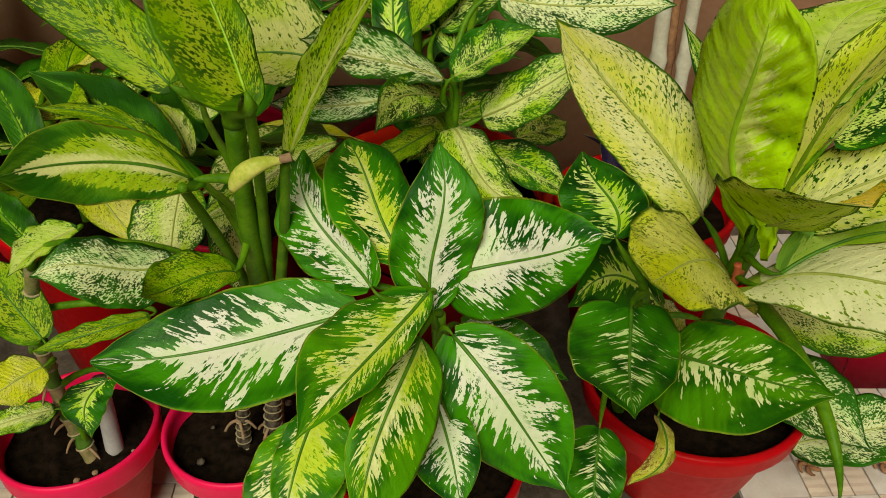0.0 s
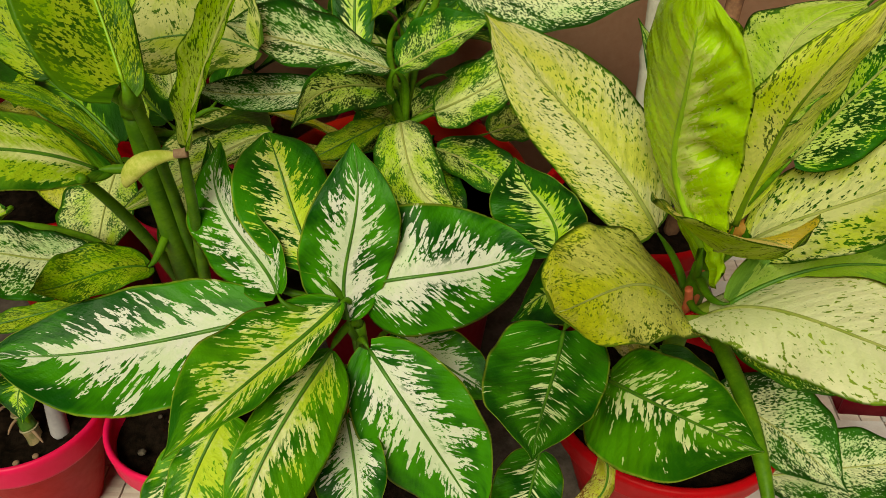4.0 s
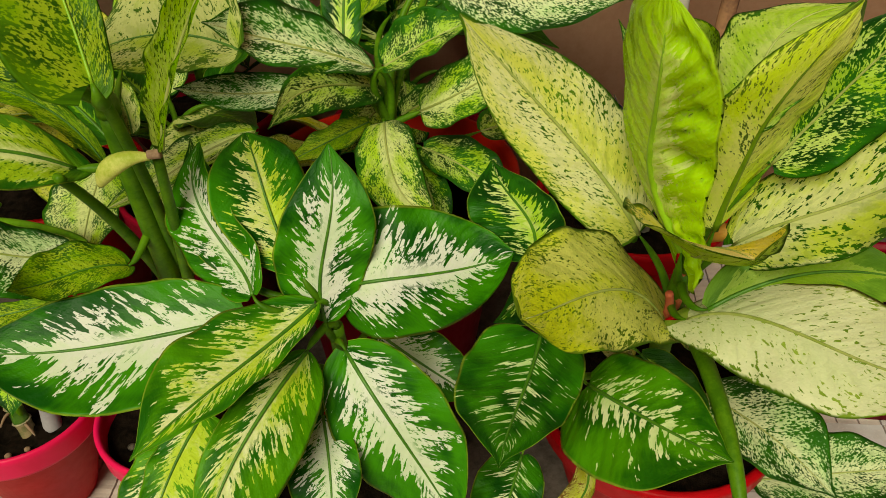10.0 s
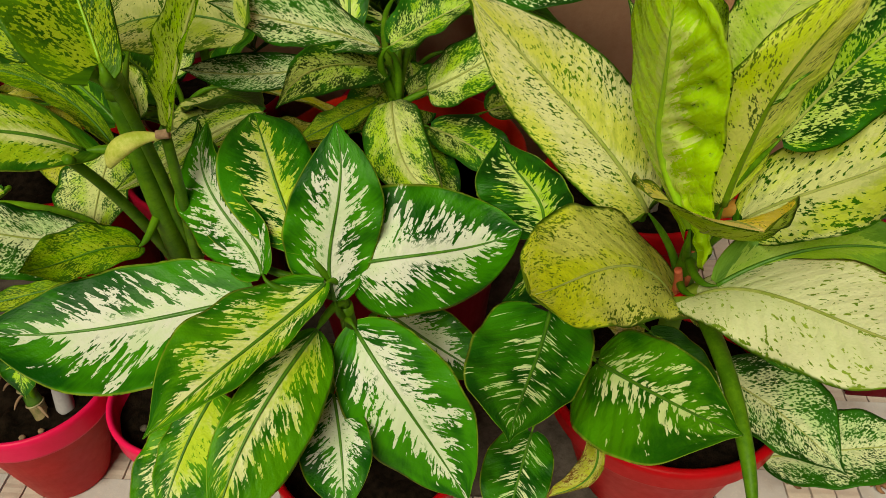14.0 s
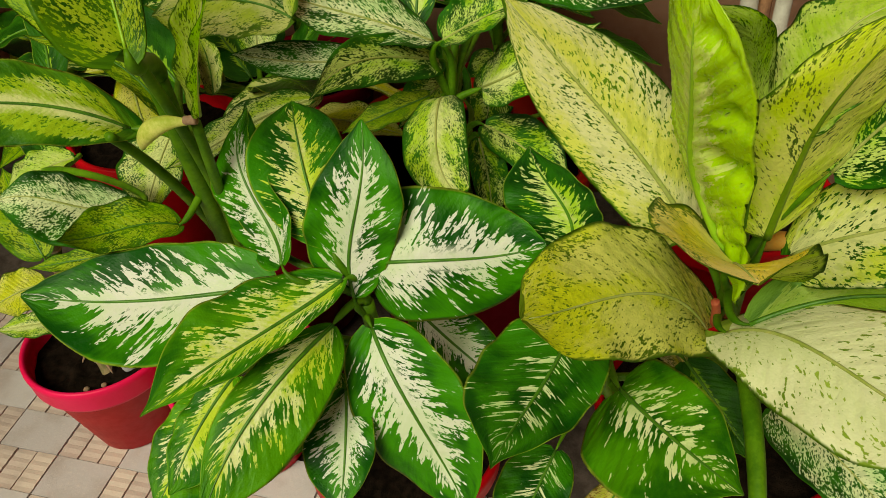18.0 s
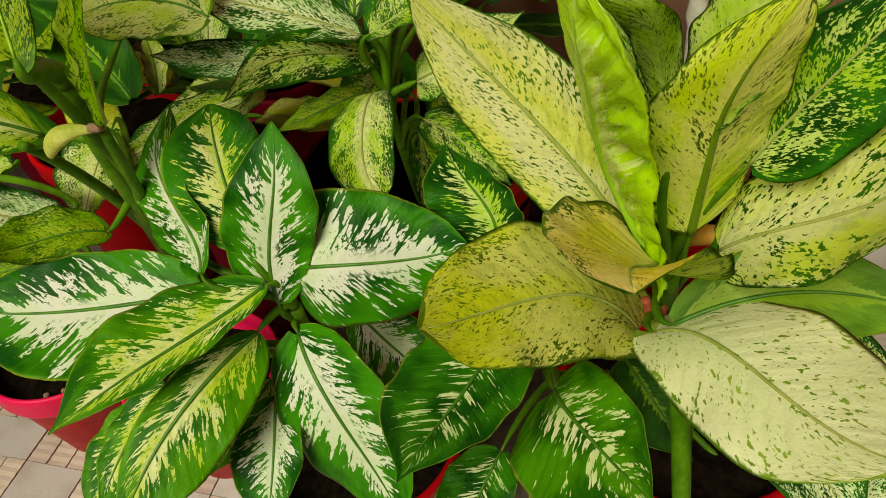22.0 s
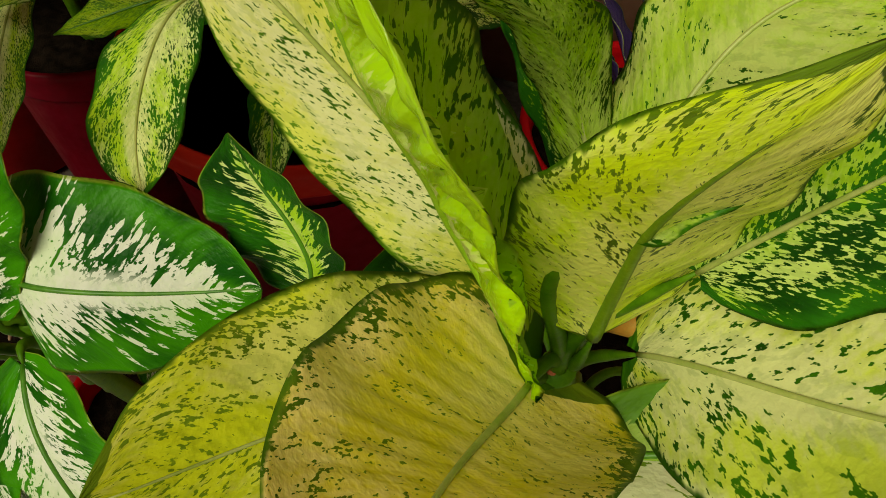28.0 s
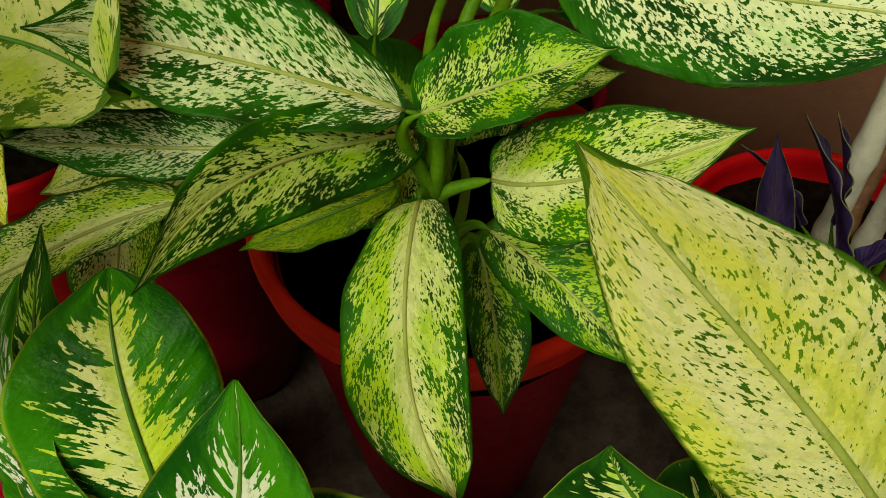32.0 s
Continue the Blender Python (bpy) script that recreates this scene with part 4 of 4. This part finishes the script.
leaf(plant_e, (-0.506, 0.871, 0.583), (130.9, 27.4, -15.3), 0.211, (0.018, 0.032), "plain", arch=0.008, bend=-0.014, cup=0.12)
leaf(plant_e, (-0.356, 0.999, 0.535), (126.2, 19.9, -18.8), 0.113, (0.016, 0.021), "dull", arch=0.005, bend=-0.007, cup=0.12)
leaf(plant_e, (-0.290, 0.913, 0.693), (88.3, 37.6, 0.1), 0.148, (0.019, 0.014), "pale", stem=(-0.211, 0.725, 0.636), arch=0.006, bend=0.002, cup=0.12)
leaf(plant_e, (-0.194, 1.005, 0.556), (-151.3, -15.3, -18.1), 0.153, (0.045, 0.054), "dull", arch=0.006, bend=0.004, cup=0.12)

plant_f = thing("dumb_cane", (-0.5, 0.775, 0.175), "small dumb cane with ringed cane and speckled leaves", "potted plant", "dumb cane plants")
ringed(plant_f, [(-0.505, 0.771, 0.165), (-0.53, 0.785, 0.26), (-0.545, 0.795, 0.36), (-0.5, 0.785, 0.5)], 0.0115, 11, (CANE, CANEGREEN), RINGPALE)
leaf(plant_f, (-0.298, 0.716, 0.564), (-156.1, 8.9, -27.3), 0.139, (0.053, 0.035), "white", stem=(-0.500, 0.785, 0.500), arch=0.009, bend=0.003, cup=(0.11, 0.11), peak=0.46, blunt=0.72, curl=0.001, twist=1.8, lobe=0.019, sway=0.004, dome=-0.008, drip=0.02)
leaf(plant_f, (-0.370, 0.774, 0.433), (-156.5, -3.7, -27.0), 0.136, (0.016, 0.015), "yspeck", stem=(-0.532, 0.792, 0.402), arch=0.005, bend=0.002, cup=0.12)
leaf(plant_f, (-0.493, 0.744, 0.423), (140.2, 29.2, -14.5), 0.139, (0.038, 0.036), "yspeck", stem=(-0.544, 0.794, 0.355), arch=0.006, bend=0.002, cup=0.12)
leaf(plant_f, (-0.502, 0.737, 0.382), (-133.3, -7.6, -17.4), 0.073, (0.039, 0.034), "olive", stem=(-0.537, 0.790, 0.305), arch=0.003, bend=-0.003, cup=0.12)
leaf(plant_f, (-0.525, 0.759, 0.281), (-147.3, 6.8, -17.5), 0.092, (0.023, 0.021), "speck", stem=(-0.510, 0.774, 0.184), arch=0.004, bend=0.000, cup=0.12)
leaf(plant_f, (-0.446, 0.772, 0.325), (-96.0, -29.3, -2.8), 0.075, (0.031, 0.033), "dark", stem=(-0.532, 0.786, 0.275), arch=0.003, bend=-0.019, cup=0.12)
leaf(plant_f, (-0.441, 0.805, 0.545), (-134.0, -14.2, -16.1), 0.091, (0.020, 0.026), "pale", stem=(-0.509, 0.787, 0.472), arch=0.004, bend=-0.005, cup=0.40)
leaf(plant_f, (-0.530, 0.851, 0.482), (140.5, 21.5, -6.3), 0.129, (0.025, 0.030), "plain", arch=0.005, bend=0.002, cup=0.12)

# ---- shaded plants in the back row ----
# Added back-row pots; the maroon puts their shade into the plastic.
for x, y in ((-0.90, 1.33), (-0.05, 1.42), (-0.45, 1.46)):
    pot((x, y, 0), 0.145, 0.33, MAROON_AND_SHADED_RED, MAROON_AND_SHADED_RED, "red plastic pot of the back row, coloured dark for shade")
for spot, seed, count, top, names in (((-0.335, 1.115, 0.335), 3, 9, 0.56, ("olive", "plain", "speck", "plain")), ((-0.615, 1.17, 0.305), 8, 14, 0.62, ("plain", "olive", "yspeck", "dark")),
                                      ((-0.90, 1.33, 0.285), 5, 16, 0.72, ("plain", "dark", "olive", "plain")), ((-0.05, 1.42, 0.285), 11, 18, 0.80, ("plain", "dark", "speckd", "plain")),
                                      ((-0.45, 1.46, 0.285), 14, 18, 0.80, ("plain", "dark", "plain", "speckd"))):
    rnd = random.Random(seed)
    shaded = thing("dumb_cane", spot, "shaded dumb cane with dull green leaves behind the front row", "potted plant", "dumb cane plants")
    axis = [Vector(spot) + Vector((0, 0, -0.01)), Vector(spot) + Vector((0.01, -0.02, 0.15)), Vector((spot[0], spot[1] - 0.04, top - 0.08))]
    cane(shaded, axis, 0.010)
    for i in range(count):
        yaw = i * 137.5 + rnd.uniform(-20, 20)
        foot = bez(axis, 0.3 + 0.7 * i / count)
        reach = rnd.uniform(0.05, 0.09)
        rise = rnd.uniform(0.03, 0.07)
        at = (foot.x + reach * math.cos(radians(yaw)), foot.y + reach * math.sin(radians(yaw)), foot.z + rise)
        leaf(shaded, at, (yaw, rnd.uniform(-35, 30), rnd.uniform(-20, 20)), rnd.uniform(0.16, 0.23), (rnd.uniform(0.035, 0.05), rnd.uniform(0.035, 0.05)), names[i % 4],
             stem=foot, arch=rnd.uniform(0.01, 0.025), bend=rnd.uniform(-0.01, 0.01), cup=rnd.uniform(0.05, 0.3), blunt=0.6)


# ---- loose and hanging pieces ----
PURPLE = mottled("purple_leaf", (0.030, 0.018, 0.085), (0.055, 0.03, 0.14), 40, 0.45, 0.2)
STICK = mottled("pale_grey_stick", (0.42, 0.38, 0.34), (0.58, 0.55, 0.50), 30, 0.75, 0.4, 0.2)
STICKBROWN = mottled("brown_stick", (0.16, 0.075, 0.05), (0.34, 0.17, 0.09), 30, 0.8, 0.5, 0.2)
PLASTICPIPE = mottled("grey_pipe", (0.38, 0.34, 0.38), (0.30, 0.27, 0.31), 30, 0.6, 0.3)
RUST = mottled("red_dry_bract", (0.42, 0.06, 0.03), (0.52, 0.14, 0.05), 60, 0.7, 0.3)
PAPERY = mottled("papery_sheath", (0.24, 0.14, 0.09), (0.36, 0.24, 0.17), 90, 0.85, 0.4, 0.1)
ROOTS = mottled("dark_ringed_root", (0.02, 0.015, 0.012), (0.14, 0.11, 0.09), 160, 0.8, 0.6, 0.2)

# sticks standing in the back pot
for i, (x, y, lean, r, mat, what) in enumerate((
        (0.344, 1.20, -0.03, 0.0125, STICK, "pale grey weathered stick stuck in the pot"),
        (0.362, 1.215, -0.025, 0.010, STICKBROWN, "brown weathered stick stuck in the pot"),
        (0.378, 1.195, -0.01, 0.011, STICK, "pale grey weathered stick stuck in the pot"),
        (0.420, 1.20, 0.05, 0.013, STICKBROWN, "rusty brown stick stuck in the pot"))):
    stick = thing("garden_stick", (x, y, 0.28), what, "stick", "sticks in the pot")
    cane(stick, ((x, y, 0.27), (x + lean * 0.3, y - 0.01, 0.6), (x + lean * 0.6, y + 0.01, 0.9), (x + lean, y + 0.02, 1.25)), r, 9, mat, "shaft")

# purple-leaved plant in the same pot
heart = thing("purple_plant", (0.36, 1.16, 0.285), "purple-leaved trailing plant in a red pot", "potted plant")
for i, (foot, tip, wide) in enumerate((((0.335, 1.12, 0.42), (0.265, 1.14, 0.556), 0.024), ((0.282, 1.12, 0.40), (0.253, 1.16, 0.517), 0.018), ((0.328, 1.16, 0.43), (0.303, 1.20, 0.520), 0.016),
                                       ((0.344, 1.10, 0.40), (0.372, 1.11, 0.475), 0.016), ((0.375, 1.15, 0.44), (0.345, 1.20, 0.545), 0.020), ((0.40, 1.13, 0.41), (0.455, 1.14, 0.52), 0.018),
                                       ((0.37, 1.09, 0.39), (0.35, 1.03, 0.47), 0.015), ((0.31, 1.18, 0.40), (0.24, 1.22, 0.45), 0.015))):
    d = Vector(tip) - Vector(foot)
    yaw, pitch = math.degrees(math.atan2(d.y, d.x)), math.degrees(math.asin(d.z / d.length))
    leaf(heart, foot, (yaw, pitch, (20, -35, 50, -10, 30)[i % 5]), d.length, (wide, wide), "purple", stem=(0.36, 1.16, 0.275), arch=0.008, cup=0.35, blunt=0.8, peak=0.34, rib=PURPLE)

# unopened spear of the tall plant, hanging outwards
cane(plant_c, ((0.345, 0.745, 0.50), (0.352, 0.70, 0.53), (0.364, 0.625, 0.53), (0.368, 0.55, 0.53), (0.374, 0.50, 0.50), (0.378, 0.485, 0.45)), 0.0085, 0, STALK, "spear_leaf", "rolled green spear leaf with a thin tip", 0.1)

for k, (x, y, z) in enumerate(((0.337, 0.735, 0.555), (0.325, 0.72, 0.54))):
    cane(plant_c, ((x, y, z - 0.03), (x + 0.004, y - 0.006, z), (x - 0.003, y - 0.012, z + 0.025)), 0.005, 0, RUST, "dry_bract", "reddish dried bract at the stem")

WITHEREDORANGE = mottled("withered_orange", (0.52, 0.22, 0.03), (0.42, 0.26, 0.05), 60, 0.6, 0.3, 0.2)
WITHERED = mottled("withered_yellow_leaf", (0.58, 0.56, 0.16), (0.34, 0.40, 0.04), 60, 0.55, 0.3, 0.2)
curl = [Vector(v) for v in ((-0.150, 0.660, 0.722), (-0.170, 0.652, 0.728), (-0.192, 0.648, 0.714), (-0.199, 0.652, 0.694))]
part("withered_leaf", tube([bez(curl, i / 16) for i in range(17)], [0.0030 + 0.0065 * math.sin(math.pi * (i / 16) ** 1.3) ** 0.8 for i in range(17)], 14, 0.75), WITHERED, plant_e, "rolled withered yellow leaf hanging down")
cane(plant_e, ((-0.141, 0.662, 0.725), (-0.146, 0.661, 0.724), (-0.152, 0.660, 0.724)), 0.0045, 0, PAPERY, "brown_leaf_end", "brown dried end of the withered leaf", 0.9)
for way in (((-0.232, 0.815, 0.36), (-0.205, 0.765, 0.54), (-0.180, 0.70, 0.68), (-0.168, 0.638, 0.80)), ((-0.236, 0.815, 0.38), (-0.245, 0.765, 0.55), (-0.262, 0.715, 0.64), (-0.254, 0.675, 0.684)),
            ((-0.225, 0.81, 0.34), (-0.195, 0.75, 0.50), (-0.165, 0.70, 0.60), (-0.150, 0.672, 0.715))):
    cane(plant_e, way, 0.0075, 0, STALK, "sheath_stalk", "", 0.65)

# canes cut short in the second pot
for k, (x, y) in enumerate(((-0.292, 0.798), (-0.246, 0.787))):
    stump = thing("cane_stump", (x, y, 0.172), "short ringed brown cane stump in soil", "cane stump", "cane stumps")
    ringed(stump, ((x, y, 0.165), (x + 0.002, y, 0.20), (x + 0.006, y + 0.01, 0.235 + 0.02 * k), (x + 0.01, y + 0.015, 0.27)), 0.010 + 0.003 * k, 9, (ROOTS,), RINGPALE)
    for j in range(4):
        a = j * 1.7 + k
        cane(stump, ((x, y, 0.215), (x + 0.012 * math.cos(a), y + 0.012 * math.sin(a), 0.222), (x + 0.022 * math.cos(a), y + 0.022 * math.sin(a), 0.20)), 0.0024, 0, PAPERY, "dry_sheath")

for j in range(6):
    rnd = random.Random(70 + j)
    a, z = rnd.uniform(3.4, 6.0), 0.19 + 0.022 * j
    x, y = -0.508 - 0.22 * (z - 0.18), 0.771 + 0.13 * (z - 0.18)
    cane(plant_f, ((x, y, z), (x + 0.015 * math.cos(a), y + 0.015 * math.sin(a), z + 0.006), (x + 0.026 * math.cos(a), y + 0.026 * math.sin(a), z - 0.012)), 0.0022, 0, PAPERY, "dry_sheath", "papery brown sheath scrap", 0.4)

# pipe standing in the first pot
pipe = thing("grey_pipe", (-0.477, 0.785, 0.172), "short grey plastic pipe standing in the soil", "pipe")
cane(pipe, ((-0.477, 0.785, 0.165), (-0.480, 0.798, 0.22), (-0.482, 0.815, 0.285)), 0.0135, 0, PLASTICPIPE, "tube")
for i in range(10):
    rnd = random.Random(i)
    cx, cy = ((-0.529, 0.799), (-0.29, 0.807))[i % 2]
    a, r = rnd.uniform(0, 6.28), rnd.uniform(0.03, 0.09)
    x, y, s = cx + r * math.cos(a), cy + r * math.sin(a), rnd.uniform(0.003, 0.007)
    pebble = part("pebble", lathe([(s * 0.5, -s * 0.5), (s, -s * 0.1), (s * 0.9, s * 0.3), (s * 0.4, s * 0.6)], (x, y, 0.178), 9), (PAPERY, ROOTS)[i % 2], None)
    tagged(pebble, "small brown pebble on dark soil", "pebble", "pebbles in the pots")

# dry husks lying on the paving
for k, (x, y) in enumerate(((0.612, 0.886), (0.740, 0.890), (0.655, 0.80))):
    husk = thing("dry_husk", (x, y, 0.0), "small rusty brown curled dry husk on the paving", "dry husk", "husks on the paving")
    for j in range(5):
        a = j * 1.25 + k
        cane(husk, ((x, y, 0.004), (x + 0.012 * math.cos(a), y + 0.012 * math.sin(a), 0.016), (x + 0.022 * math.cos(a + 0.6), y + 0.022 * math.sin(a + 0.6), 0.010), (x + 0.016 * math.cos(a + 1.3), y + 0.016 * math.sin(a + 1.3), 0.003)),
             0.0038, 0, STICKBROWN, "curl", "", 0.4)

# orange withered piece at the foot of the tall plant's leaves
cane(plant_c, ((0.350, 0.752, 0.605), (0.372, 0.742, 0.622), (0.395, 0.745, 0.618), (0.405, 0.755, 0.600)), 0.009, 0, WITHEREDORANGE, "withered_sheath", "orange withered leaf sheath", 0.3)

tie = [Vector((0.330 + 0.010 * math.cos(a), 0.690 + 0.010 * math.sin(a), 0.540 + 0.002 * math.sin(2 * a))) for a in (2 * math.pi * k / 20 for k in range(21))]
part("tie", tube(tie, [0.0026] * 21, 8), RED, plant_c, "red plastic tie round the stalks")
SCRAP = mottled("pale_papery_scrap", (0.55, 0.46, 0.38), (0.20, 0.12, 0.08), 90, 0.85, 0.5, 0.1)
for k, (x, y, z) in enumerate(((0.392, 0.770, 0.615), (0.402, 0.782, 0.600), (0.384, 0.786, 0.590))):
    scrap = [Vector((x, y, z)), Vector((x + 0.006, y - 0.006, z + 0.018)), Vector((x + 0.016, y - 0.004, z + 0.026)), Vector((x + 0.022, y + 0.006, z + 0.016))]
    part("sheath_scrap", tube([bez(scrap, i / 8) for i in range(9)], [0.0015 + 0.006 * math.sin(math.pi * i / 8) for i in range(9)], 8, 0.25), SCRAP, plant_c, "torn papery dry sheath")

# paving: smooth blue-grey slabs by turns with three ribbed pinkish strips
def slab_rows(wide, deep, ribs):
    """Corners of a paving piece in rows along its depth, with grooves across it where it is ribbed, and its faces."""
    x, y, steps = wide / 2 - 0.0007, deep / 2 - 0.0007, 2 * ribs + 1 if ribs else 1
    ends = [-y + 2 * y * k / steps for k in range(steps + 1)]
    points = [(-x, -y, -0.008), (x, -y, -0.008)]
    for k, at in enumerate(ends):
        z = -0.0009 if ribs and k % 2 else 0.0
        points += [(-x + 0.0008, at, z), (x - 0.0008, at, z)]
    points += [(-x, y, -0.008), (x, y, -0.008)]
    faces = [(2 * k, 2 * k + 1, 2 * k + 3, 2 * k + 2) for k in range(len(points) // 2 - 1)]
    left, right = list(range(0, len(points), 2)), list(range(1, len(points), 2))
    return points, faces + [tuple(left), tuple(right[::-1])]


WIDE, DEEP = 0.111, 0.0735
KINDS = {}
for kind, wide, ribs, stone, name in (("plain", WIDE, 0, STONE, "paving_slab"), ("ribbed", WIDE / 3, 4, RIBBED, "paving_strip")):
    points, faces = slab_rows(wide, DEEP, ribs)
    piece = bpy.data.meshes.new(name)
    piece.from_pydata(points, [], faces)
    piece.materials.append(stone)
    KINDS[kind] = (points, faces, piece, name, [], [])
turn = Matrix.Rotation(radians(PAVING), 4, "Z")
near = 0
for i in range(-16, 40):
    for j in range(-62, 28):
        c = turn @ Vector((i * WIDE - 0.644, j * DEEP + 0.767, 0))
        # No slabs among the pots: the dark ground there stands for shade.
        if not (-1.24 < c.x < 3.14 and -3.20 < c.y < 1.57) or (-0.40 < c.x < 0.50 and c.y > 0.80) or (c.x < 0.50 and c.y > 0.95):
            continue
        single = ((-0.80 < c.x < -0.10 and 0.42 < c.y < 0.90) or (0.44 < c.x < 0.90 and 0.60 < c.y < 1.1)) and near < 297
        kind = "ribbed" if (i + j) % 2 else "plain"
        points, faces, piece, name, verts, quads = KINDS[kind]
        for o in ((-WIDE / 3, 0.0, WIDE / 3) if kind == "ribbed" else (0.0,)):
            rnd = random.Random(i * 971 + j * 31 + round(o * 1000))
            m = Matrix.Translation(c) @ turn @ Matrix.Translation((o, 0, rnd.uniform(-0.0008, 0.0006))) @ Matrix.Rotation(rnd.uniform(-0.006, 0.006), 4, "Z")
            if single:
                near += 1
                slab = new(name, piece)
                slab.parent = ground
                slab.matrix_local = m
            else:
                n = len(verts)
                verts += [m @ Vector(q) for q in points]
                quads += [tuple(n + q for q in f) for f in faces]
for kind, label in (("plain", "smooth blue-grey paving slabs"), ("ribbed", "ribbed pinkish paving strips")):
    points, faces, piece, name, verts, quads = KINDS[kind]
    far = bpy.data.meshes.new(name + "s")
    far.from_pydata(verts, [], quads)
    far.materials.append(piece.materials[0])
    rest = new(name + "s", far)
    rest.parent = ground
    tagged(rest, label, "", "", "stuff")
